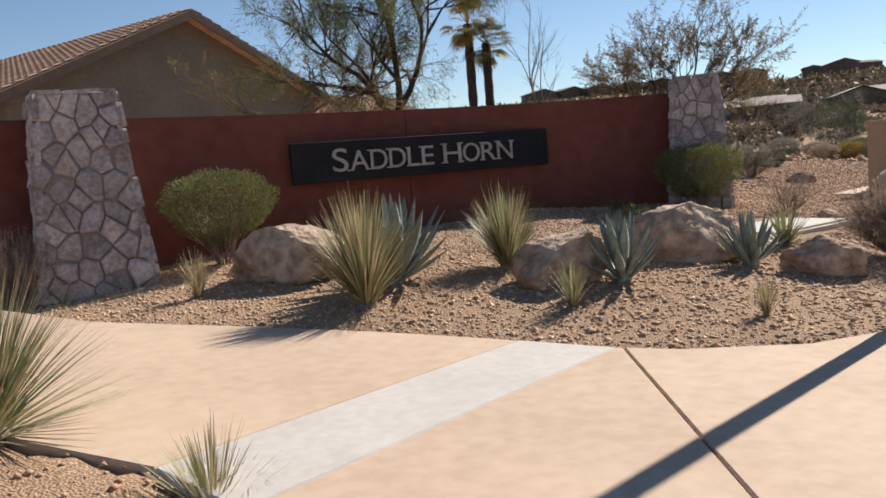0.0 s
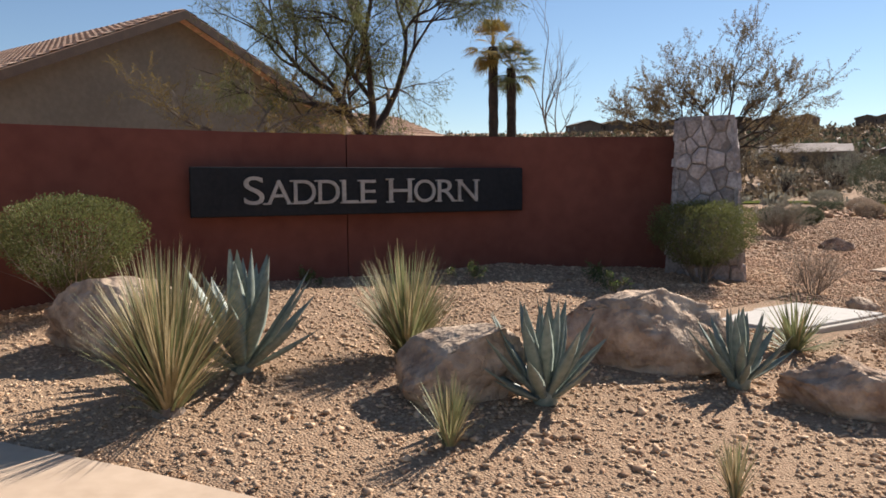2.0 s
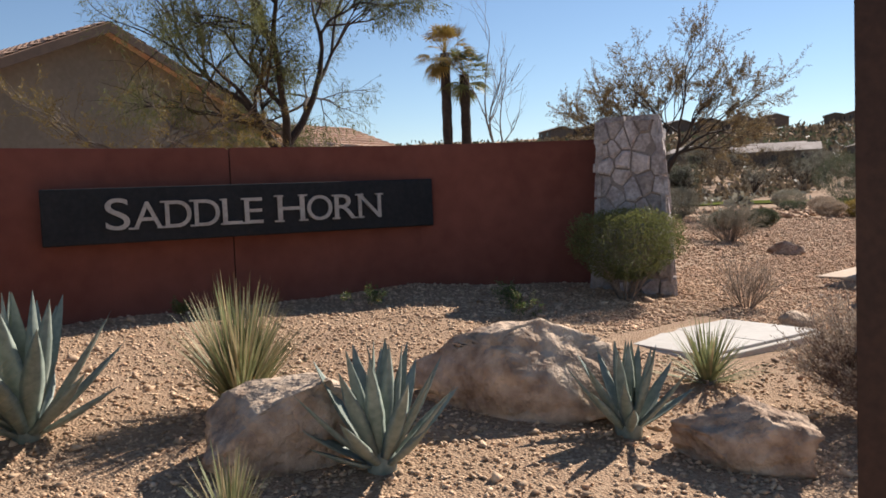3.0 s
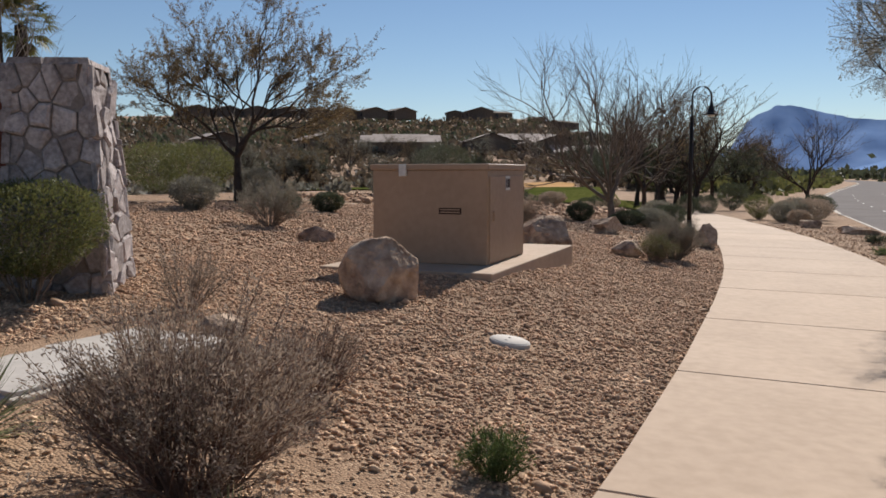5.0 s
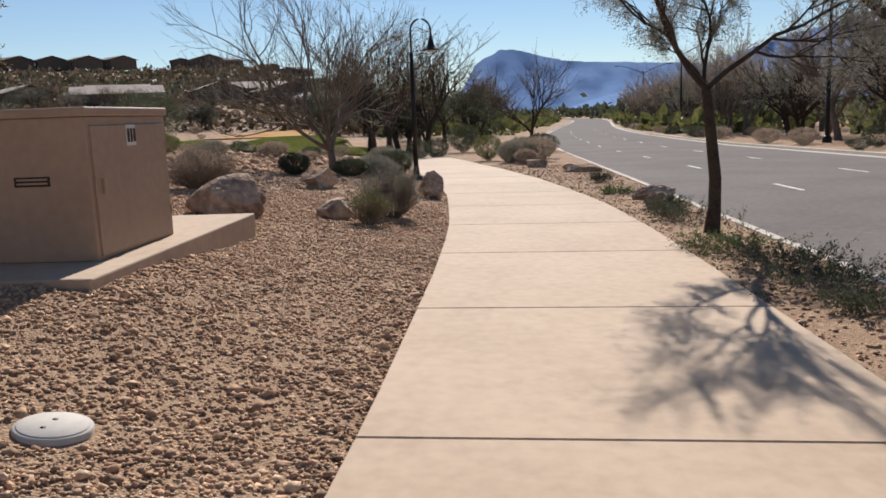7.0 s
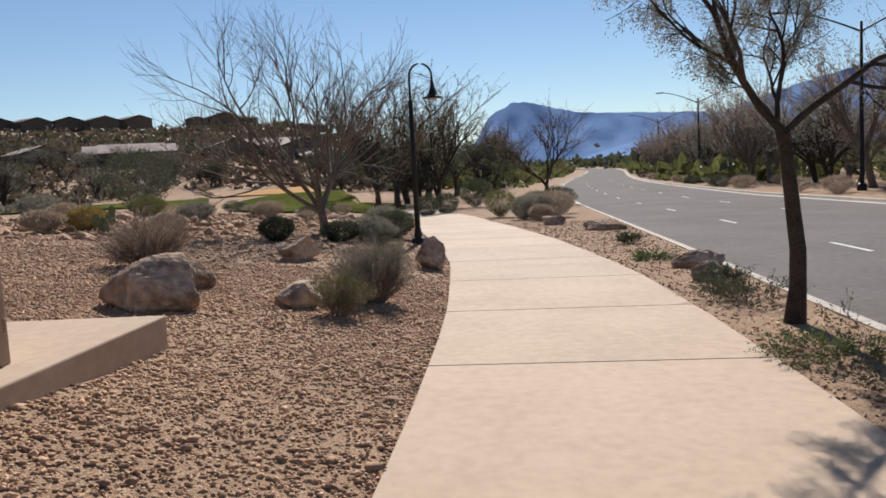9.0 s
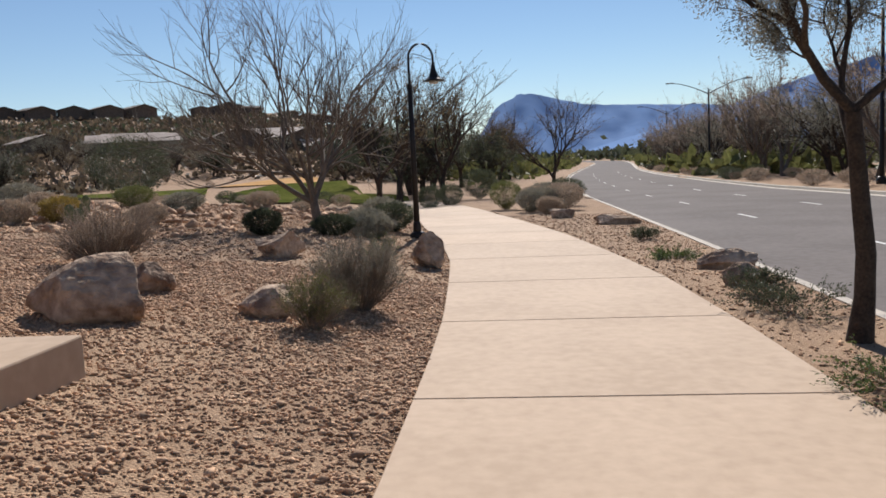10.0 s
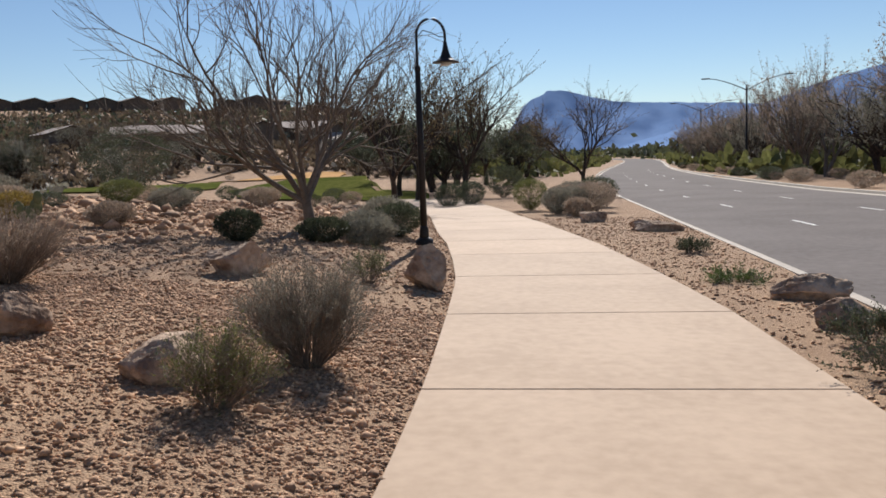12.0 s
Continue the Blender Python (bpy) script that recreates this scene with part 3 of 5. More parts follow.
def pillar(x, y, z, h, turn, top, base, seed, label):
    """A tapered stone pier: a mortar core with single stones set proud of it."""
    rng = random.Random(seed)
    ob = thing("stone_pillar", label, "pillar", pose(x, y, z, 0, 0, turn), "stone pillars of the entrance sign")
    bm = box(1, 1, h)
    for v in bm.verts:
        k = (base if v.co.z < h / 2 else top) / 2 - 0.028
        v.co.x, v.co.y = math.copysign(k, v.co.x), math.copysign(k, v.co.y)
    part("core", bm, M_mortar, ob)
    for side in range(4):
        for poly in stone_cells(base, h, rng, 0.25):
            n = len(poly)
            cu, cv = sum(p[0] for p in poly) / n, sum(p[1] for p in poly) / n
            r = max(0.04, min(math.hypot(p[0] - cu, p[1] - cv) for p in poly))
            proud = rng.uniform(0.012, 0.05)
            tu, tv = rng.uniform(-0.12, 0.12), rng.uniform(-0.12, 0.12)
            V = []
            for shrink, out in ((1 - 0.008 / r, -0.03), (1 - 0.010 / r, proud * 0.55), (1 - min(0.6, 0.030 / r), proud)):
                for u, v in poly:
                    edge = u < 0.01 or u > base - 0.01
                    su = 1.0 if edge and shrink > 0.5 else shrink
                    uu, vv = cu + (u - cu) * su, cv + (v - cv) * shrink
                    W = (base + (top - base) * vv / h) / base
                    o = out + (tu * (u - cu) + tv * (v - cv) + 0.02 * noise.noise((u * 9, v * 9, seed + side))) * (out > 0)
                    reach = (proud * 0.8 if edge and out > 0 else 0.0) * (1 if u > cu else -1)
                    V.append(((uu - base / 2) * W + reach, -(base * W / 2 - 0.03) - o, min(max(vv, 0.0), h + (0.02 * proud / 0.05 if v > h - 0.01 else 0))))
            F = [(q * n + i, q * n + (i + 1) % n, (q + 1) * n + (i + 1) % n, (q + 1) * n + i) for q in range(2) for i in range(n)]
            F.append(tuple(2 * n + i for i in range(n)))
            part("stone", raw("stone", V, F), M_stone, ob, at=pose(0, 0, 0, 0, 0, side * 90))
    for i, poly in enumerate(stone_cells(top, top, rng, 0.3)):
        bm = bmesh.new()
        cu, cv = sum(p[0] for p in poly) / len(poly), sum(p[1] for p in poly) / len(poly)
        low = [bm.verts.new(((cu + (u - cu) * 0.97 - top / 2) * 1.02, (cv + (v - cv) * 0.97 - top / 2) * 1.02, h - 0.02)) for u, v in poly]
        high = [bm.verts.new(((cu + (u - cu) * 0.9 - top / 2) * 1.02, (cv + (v - cv) * 0.9 - top / 2) * 1.02, h + rng.uniform(0.015, 0.04))) for u, v in poly]
        bm.faces.new(high)
        for j in range(len(poly)):
            bm.faces.new((low[j - 1], low[j], high[j], high[j - 1]))
        part("cap_stone", bm, M_stone, ob)
    return ob


pillar(3.30, 8.60, 0.45, 2.03, -14, 0.76, 1.10, 3, "tapered grey fieldstone pillar with pale mortar joints")
pillar(11.58, 6.14, 0.40, 2.06, -60, 0.66, 0.92, 8, "tapered fieldstone pillar at the end of the red wall")


# ---- rocks ----
def boulder(x, y, w, d, h, seed, label, turn=0.0, sink=0.08, lump=0.25, flat=0.5, name="boulder", z=None, material=None):
    """A weathered block: a rounded box pushed about by noise, with broken flats."""
    rng = random.Random(seed)
    bm = bmesh.new()
    bmesh.ops.create_icosphere(bm, subdivisions=5 if w > 0.45 else 4, radius=1)
    planes = []
    for _ in range(12):
        v = Vector((rng.uniform(-1, 1), rng.uniform(-1, 1), rng.uniform(-0.3, 1))).normalized()
        planes.append((v, rng.uniform(0.5, 0.84)))
    for v in bm.verts:
        p = v.co.copy()
        q = Vector([math.copysign(abs(c) ** flat, c) for c in p])
        p = p.lerp(q, 0.55)
        for nrm, k in planes:
            e = p.dot(nrm) - k
            if e > 0:
                p -= nrm * e * 0.99
        n1 = noise.noise(p * 1.3 + Vector((seed, 0, 0)))
        n2 = noise.noise(p * 3.6 + Vector((0, seed, 0)))
        n3 = noise.noise(p * 9.0 + Vector((0, 0, seed)))
        crack = max(0.0, 0.16 - abs(noise.noise(p * 1.9 + Vector((seed, seed, 3))))) / 0.16
        n4 = noise.noise(p * 21.0 + Vector((seed, 0, seed)))
        p *= 1 + lump * (0.5 * n1 + 0.28 * n2 + 0.12 * n3 + 0.05 * n4 - 0.16 * crack)
        v.co = Vector((p.x * w / 2 * 1.1, p.y * d / 2 * 1.1, (p.z + 1) / 2 * (h + sink) * 1.04 - sink))
    for f in bm.faces:
        f.smooth = True
    ob = solid(name, bm, material or M_boulder, label, "rock", group="landscape boulders" if name == "boulder" else "")
    ob.matrix_basis = pose(x, y, gz(x, y) if z is None else z, 0, 0, turn)
    return ob


def view_turn(x, y, ex, ey):
    """Turn that sets a thing's x axis across the line from the point (ex, ey)."""
    return math.degrees(math.atan2(y - ey, x - ex)) - 90


B = "weathered tan sandstone boulder set in gravel"
boulder(4.45, 6.75, 1.15, 0.8, 0.62, 11, "reddish flat-topped sandstone boulder in gravel", -45, lump=0.3)
boulder(5.70, 4.45, 0.85, 0.7, 0.50, 12, "rounded tan boulder beside an agave", -40)
boulder(7.15, 4.05, 1.20, 0.8, 0.56, 13, "large squarish sandstone boulder with a dark overhang", -42, flat=0.25)
boulder(7.45, 2.80, 0.92, 0.40, 0.36, 14, "low pale slanting sandstone slab", -52, lump=0.35)
boulder(12.86, 3.62, 0.80, 0.66, 0.55, 15, "smooth rounded grey boulder by the utility cabinet", -60, lump=0.12, flat=0.8)
boulder(19.75, 4.0, 1.25, 0.7, 0.52, 16, "long reddish sandstone boulder with a rounded top", -65, lump=0.12, flat=0.25)
boulder(21.2, 4.15, 0.50, 0.45, 0.34, 17, "small tan boulder behind a longer one", -60)
boulder(20.65, 2.72, 0.62, 0.5, 0.32, 18, B, -70)
boulder(25.6, 1.75, 0.48, 0.5, 0.58, 19, "upright rounded boulder at the path's edge", -70, lump=0.15)
boulder(24.9, 3.9, 0.86, 0.6, 0.36, 20, B, -70)
boulder(25.1, -2.65, 0.85, 0.5, 0.30, 21, "low brown boulder between path and road", -110)
boulder(23.5, -2.43, 0.5, 0.42, 0.32, 22, "pale grey boulder between path and road", -110)
boulder(34.8, -2.15, 1.3, 0.6, 0.28, 23, "long flat boulder near the kerb", -100)
boulder(38.0, -0.85, 0.8, 0.5, 0.32, 24, "pale boulder at the bend of the path", -100)
boulder(16.6, 6.6, 0.5, 0.4, 0.25, 25, B, -50)
boulder(10.9, 4.0, 0.4, 0.3, 0.14, 26, "small pale rock beside a concrete slab", -50)

# ---- gravel ----
OCT = np.array([(1, 0, 0), (-1, 0, 0), (0, 1, 0), (0, -1, 0), (0, 0, 1), (0, 0, -1)], float)
OCF = np.array([(0, 2, 4), (2, 1, 4), (1, 3, 4), (3, 0, 4), (2, 0, 5), (1, 2, 5), (3, 1, 5), (0, 3, 5)])


def scatter(name, n, x0, x1, y0, y1, size, seed, label, keep=None, bury=0.25, material=None):
    rng = np.random.default_rng(seed)
    x, y = rng.uniform(x0, x1, n), rng.uniform(y0, y1, n)
    ok = (in_walk(x, y) < -0.0) & (y > kerb_y(x) + 0.2)
    clump = 0.2 * (np.sin(x * 1.3 + seed) * np.cos(y * 1.7 - seed) + np.sin(x * 0.53 - y * 0.9 + 2 * seed))
    ok &= clump > rng.uniform(-1.5, 0.0, n)
    ok &= (np.hypot(x - 12.25, y - 2.25) > 0.2) & ~((np.abs(x - 9.85) < 0.85) & (np.abs(y - 4.2) < 0.6)) & ~((np.abs(x - 16.1) < 1.87) & (np.abs(y - 4.11) < 1.06))
    if keep is not None:
        ok &= keep(x, y)
    x, y = x[ok], y[ok]
    m = len(x)
    r = size * rng.lognormal(0, 0.36, m)
    shape = OCT[None] * (1 + 0.35 * rng.uniform(-1, 1, (m, 6, 1))) + 0.22 * rng.normal(size=(m, 6, 3))
    shape = shape * (r[:, None, None] * np.stack([rng.uniform(0.8, 1.3, m), rng.uniform(0.8, 1.3, m), rng.uniform(0.45, 0.8, m)], 1)[:, None, :])
    a = rng.uniform(0, 2 * math.pi, m)
    c, s_ = np.cos(a)[:, None], np.sin(a)[:, None]
    sx = shape[:, :, 0] * c - shape[:, :, 1] * s_
    sy = shape[:, :, 0] * s_ + shape[:, :, 1] * c
    V = np.stack([sx + x[:, None], sy + y[:, None], shape[:, :, 2] + (ground_z(x, y) + lumps(x, y) + r * bury)[:, None]], -1)
    F = (OCF[None] + 6 * np.arange(m)[:, None, None]).reshape(-1, 3)
    ob = solid(name, soup(name, V.reshape(-1, 3), F), material or M_gravel, label, "gravel", "stuff")
    return ob


scatter("gravel", 46000, 2.3, 12.5, 1.0, 9.0, 0.0118, 1, "scattered tan and pinkish gravel over a planted bed", material=M_graveltan)
scatter("gravel", 92000, 9.5, 24, 0.9, 6.5, 0.0128, 2, "dense brown gravel beside the footpath")
scatter("gravel", 2500, 4, 30, 1.0, 9, 0.020, 3, "larger loose stones lying on gravel")
scatter("gravel", 30000, 20, 42, 1.1, 11, 0.019, 4, "loose stones on open desert ground")
scatter("gravel", 14000, 11, 40, -3.2, 1.5, 0.017, 5, "gravel in the strip between path and road")
scatter("gravel", 34000, 11.5, 26, 6.0, 13.5, 0.018, 8, "brown gravel over open ground behind the cabinet")
scatter("gravel", 1300, 27, 42, 6, 16, 0.085, 6, "pale broken rocks in a wash")
scatter("gravel", 1500, -1.5, 1.5, 3.1, 9, 0.016, 7, "gravel at a path corner")


# ---- utility cabinet ----
PADZ = 0.47
pad = solid("concrete_pad", box(3.72, 2.1, 0.5, 0.015, (16.1, 4.11, PADZ - 0.5)), M_concrete, "raised tan concrete pad under a utility cabinet", "pad")
cab = thing("utility_cabinet", "tan steel utility cabinet with doors and small labels on a pad", "cabinet", pose(15.66, 4.08, PADZ + 0.002))
CX, CY, CH = 1.45, 1.45, 1.15
part("body", box(CX, CY, CH - 0.06, 0.008), M_cabinet, cab)
part("lid", box(CX + 0.05, CY + 0.05, 0.07, 0.012, (0, 0, CH - 0.058)), M_cabinet, cab)
door = part("door", box(CX - 0.10, 0.02, CH - 0.16, 0.004, (0, -CY / 2 - 0.008, 0.03)), M_cabinet, cab)
part("handle", box(0.03, 0.03, 0.12, 0.006, (-CX / 2 + 0.15, -CY / 2 - 0.03, 0.5)), M_cabinet, door)
for hx in (0.2, 0.8):
    part("hinge", box(0.02, 0.025, 0.09, 0.004, (CX / 2 - 0.06, -CY / 2 - 0.018, hx)), M_cabinet, door)
part("label", box(0.17, 0.004, 0.17, 0, (-0.02, -CY / 2 - 0.021, CH - 0.30)), M_label, door, "white warning label with dark bars")
for k in range(3):
    part("label_print", box(0.04, 0.003, 0.11, 0, (-0.07 + k * 0.055, -CY / 2 - 0.0235, CH - 0.27)), M_rust, door)
part("label", box(0.006, 0.28, 0.075, 0, (-CX / 2 - 0.002, -0.27, 0.58)), M_rust, cab, "brown label strip with pale lettering bars")
for k in range(2):
    part("label_print", box(0.004, 0.24, 0.014, 0, (-CX / 2 - 0.006, -0.27, 0.597 + 0.03 * k)), M_cabinet, cab)
part("latch", box(0.05, 0.09, 0.14, 0.006, (-CX / 2 - 0.02, 0.32, CH - 0.13)), M_label, cab, "pale metal latch at the lid")

cover = thing("valve_cover", "round pale concrete valve cover in gravel", "cover", pose(12.25, 2.25, gz(12.25, 2.25) - 0.02, 8.5, 1, 0))
part("rim", lathe([(0.165, -0.05), (0.165, 0.035), (0.158, 0.042)], 28), M_concrete_pale, cover)
part("lid", lathe([(0.15, 0.0), (0.15, 0.044), (0.145, 0.048)], 28), M_concrete_pale, cover)
for k in (-0.05, 0.05):
    part("hole", lathe([(0.012, 0.04), (0.012, 0.0495)], 10, (k, 0.02, 0)), M_dark, cover)

bx = thing("valve_box", "flat pale concrete vault lid set in the planted bed", "vault", pose(9.85, 4.2, gz(9.85, 4.2) - 0.035, 0, 0, -8))
part("frame", box(1.6, 1.0, 0.16, 0.01, (0, 0, -0.12)), M_kerb, bx)
for k in (-0.43, 0.43):
    part("lid", box(0.76, 0.9, 0.03, 0.006, (k * 0.9, 0, 0.035)), M_concrete_pale, bx)

# ---- posts and lamps ----
post = thing("sign_post", "dark brown square steel post in the planted bed", "post", pose(6.37, 1.75, gz(6.37, 1.75) - 0.02))
part("post_shaft", box(0.13, 0.13, 3.4, 0.008), M_rust, post)
part("base_plate", box(0.24, 0.24, 0.02, 0.004), M_rust, post)


def path_lamp(x, y, turn):
    ob = thing("path_lamp", "black hooked path lamp with a bell shade", "lamp", pose(x, y, gz(x, y), 0, 0, turn))
    part("base", lathe([(0.17, -0.1), (0.17, 0.10), (0.14, 0.13), (0.10, 0.16)], 16), M_dark, ob)
    part("base_collar", lathe([(0.085, 0.12), (0.095, 0.18), (0.08, 0.34), (0.07, 0.38)], 16), M_dark, ob)
    part("pole", lathe([(0.068, 0.1), (0.062, 2.0), (0.052, 3.35), (0.03, 3.36)], 14), M_dark, ob)
    part("collar", lathe([(0.04, 3.28), (0.058, 3.30), (0.058, 3.38), (0.04, 3.40)], 14), M_dark, ob)
    pts = [(0, 0, 3.3), (0, 0, 3.75)]
    R = 0.27
    for i in range(13):
        a = math.pi - math.pi * i / 12
        pts.append((R + R * math.cos(a), 0, 3.95 + R * 1.15 * math.sin(a)))
    pts.append((2 * R, 0, 3.78))
    part("hook", tube_mesh("hook", [(pts, [0.026] * len(pts))], 10), M_dark, ob)
    br = [(0.0, 0, 3.9), (0.12, 0, 4.05), (0.3, 0, 4.0), (0.42, 0, 3.93), (2 * R, 0, 3.92)]
    part("brace", tube_mesh("brace", [(br, [0.009] * 5)], 6), M_dark, ob)
    shade = part("shade", lathe([(0.03, 3.84), (0.045, 3.76), (0.06, 3.68), (0.10, 3.56), (0.17, 3.49), (0.25, 3.46), (0.255, 3.445), (0.2, 3.445)], 24, (2 * R, 0, 0)), M_dark, ob)
    part("bulb_glass", lathe([(0.12, 3.44), (0.10, 3.40), (0.04, 3.385)], 16, (2 * R, 0, 0)), M_lens, shade)
    return ob


path_lamp(31.2, 2.62, -75)


def street_lamp(x, y, turn, h=8.6):
    ob = thing("street_lamp", "tall dark street lamp with two curved arms", "lamp", pose(x, y, gz(x, y), 0, 0, turn), "street lamps along the road")
    part("pole", lathe([(0.13, -0.2), (0.12, 1), (0.08, h)], 12), M_dark, ob)
    part("base", lathe([(0.25, -0.2), (0.25, 0.25), (0.16, 0.4)], 12), M_dark, ob)
    for s_ in (-1, 1):
        pts = [(0, 0, h - 0.5)] + [(s_ * 3.6 * k, 0, h - 0.5 + 1.35 * math.sin(k * 1.35)) for k in (0.12, 0.25, 0.4, 0.6, 0.8, 1.0)]
        arm = part("arm", tube_mesh("arm", [(pts, [0.055, 0.05, 0.045, 0.042, 0.04, 0.036, 0.034])], 8), M_dark, ob)
        part("lamp_head", box(0.8, 0.26, 0.12, 0.04, (s_ * 3.85, 0, h + 0.76)), M_dark, arm)
    return ob


for x, y in ((56, -17.6), (101, -19.2), (139, -21.5)):
    street_lamp(x, y, 78)


# ---- plants ----
def yucca(x, y, h, w, n, seed, label, lean=(0, 0), straw=0.3, name="yucca", blade=0.011):
    """A tussock of stiff narrow blades that fan from the crown, with straw tips and seed stems."""
    rng = np.random.default_rng(seed)
    ob = thing(name, label, "plant", pose(x, y, gz(x, y) - 0.01))
    for nm, cnt, mt in (("blade_cluster", int(n * (1 - straw)), M_blade), ("dry_blade_cluster", int(n * straw), M_straw)):
        az = rng.uniform(0, 2 * math.pi, cnt)
        out = rng.uniform(0.05, 1, cnt) ** 0.75 * (1.0 if nm == "blade_cluster" else 0.9)
        L = h * rng.uniform(0.72, 1.08, cnt) * (1 - 0.18 * out)
        V, F = [], []
        for i in range(cnt):
            d = np.array((math.cos(az[i]), math.sin(az[i]), 0))
            side = np.array((-d[1], d[0], 0))
            reach = out[i] * w * 0.52
            lift = math.sqrt(max(L[i] ** 2 - reach ** 2, (0.3 * L[i]) ** 2))
            jig = rng.normal(0, 0.015, 3)
            wd = blade * rng.uniform(0.7, 1.2)
            rows = []
            for k in (0.0, 0.35, 0.7, 1.0):
                p = d * (0.03 * w + reach * (k ** 1.25)) + np.array((0, 0, lift * (k - 0.10 * out[i] * k * k))) + np.array((lean[0], lean[1], 0)) * k * k * h + jig * k
                hw = wd * (1 - k) ** 0.6 if k < 1 else 0.0006
                rows.append((p - side * hw, p + np.cross(d, side) * hw * 0.35 + d * hw * 0.25, p + side * hw))
            b = len(V)
            for r in rows:
                V.extend(r)
            for k in range(3):
                o = b + 3 * k
                F.append((o, o + 1, o + 4, o + 3))
                F.append((o + 1, o + 2, o + 5, o + 4))
        if cnt:
            tagged(part(nm, soup(nm, V, F), mt, ob, "dry straw-coloured blades" if nm != "blade_cluster" else ""), kind="stuff")
    crown = raw("crown", *dome(0.10 * w, 0.10 * h))
    part("crown", crown, M_twig, ob)
    return ob


def dome(r, h, n=10):
    vs, fs = [(0, 0, h)], []
    for z, k in ((h * 0.6, 0.7), (-0.04, 1.0)):
        for i in range(n):
            a = 2 * math.pi * i / n
            vs.append((r * k * math.cos(a), r * k * math.sin(a), z))
    for i in range(n):
        fs.append((0, 1 + i, 1 + (i + 1) % n))
        fs.append((1 + i, 1 + n + i, 1 + n + (i + 1) % n, 1 + (i + 1) % n))
    return vs, fs


def agave_leaf(L, w):
    """One thick channelled leaf along x, with a point and marginal teeth."""
    vs, fs = [], []
    prof = ((0.0, 0.55), (0.12, 0.62), (0.3, 0.85), (0.5, 1.0), (0.7, 0.78), (0.88, 0.36), (1.0, 0.02))
    for k, ww in prof:
        hw = w * ww / 2
        up = 0.12 * L * k * k
        for s_, dz in ((-1, 0.32), (-0.5, 0.06), (0, 0.0), (0.5, 0.06), (1, 0.32)):
            vs.append((L * k, s_ * hw, up + dz * hw))
        for s_, dz in ((0.5, -0.2), (0, -0.35), (-0.5, -0.2)):
            vs.append((L * k, s_ * hw, up + dz * hw * (1.2 - k)))
    for j in range(len(prof) - 1):
        for i in range(8):
            a, b = j * 8 + i, j * 8 + (i + 1) % 8
            fs.append((a, b, b + 8, a + 8))
    fs.append(tuple(range(7, -1, -1)))
    return raw("leaf", vs, fs, True)


def agave(x, y, h, n, seed, label):
    rng = random.Random(seed)
    ob = thing("agave", label, "plant", pose(x, y, gz(x, y), 0, 0, rng.uniform(0, 360)), "agaves in the entrance bed")
    meshes = [agave_leaf(h * k, h * 0.165 * w) for k, w in ((1.0, 1.0), (0.88, 1.05), (0.7, 0.95))]
    for m in meshes:
        m.materials.append(M_agave)
    for i in range(n):
        t = i / (n - 1)
        el = 84 - 62 * t ** 0.8 + rng.uniform(-7, 7)
        az = i * 137.5 + rng.uniform(-12, 12)
        m = meshes[0] if t < 0.7 else meshes[1] if t < 0.9 else meshes[2]
        part("leaf", m, M_agave, ob, at=pose(0, 0, 0.02, 0, 0, az) @ pose(0.02 + 0.03 * t, 0, 0.05 * (1 - t), rng.uniform(-12, 12), -el, 0))
    part("heart", lathe([(0.07, -0.05), (0.08, 0.06), (0.04, 0.16), (0.01, 0.24)], 10), M_agave, ob)
    return ob


def grow(rng, p, d, L, r, level, levels, lines, tips, spread_, kids, up, bend, ratio=0.68, segs=4, thin=0.0012):
    """Grows one limb and its branches as tapered polylines."""
    pts, rad = [p], [r]
    q, v = p.copy(), d.copy()
    n = segs if level < levels else 3
    for i in range(n):
        v = v + rng.normal(0, bend, 3) + np.array((0, 0, up))
        v /= np.linalg.norm(v)
        q = q + v * L / n
        pts.append(q.copy())
        rad.append(r * (1 - 0.5 * (i + 1) / n) if level < levels else max(r * (1 - 0.75 * (i + 1) / n), thin))
    lines.setdefault(level, []).append((np.array(pts), np.array(rad)))
    if level >= levels:
        tips.append((np.array(pts), v))
        return
    k = kids[min(level, len(kids) - 1)]
    for j in range(k):
        t = 1.0 if j == 0 else rng.uniform(0.3, 1.0)
        idx = min(int(t * n), n - 1)
        f = t * n - idx
        s = pts[idx] * (1 - f) + pts[idx + 1] * f
        a = rng.normal(size=3)
        a = a - v * a.dot(v)
        a /= np.linalg.norm(a) + 1e-9
        ang = radians(spread_ * rng.uniform(0.55, 1.25)) * (0.5 if j == 0 else 1)
        nd = v * math.cos(ang) + a * math.sin(ang)
        grow(rng, s, nd, L * ratio * rng.uniform(0.75, 1.2), max(rad[idx] * (0.72 if j else 0.85), 0.0015), level + 1, levels, lines, tips, spread_, kids, up, bend, ratio, segs, thin)


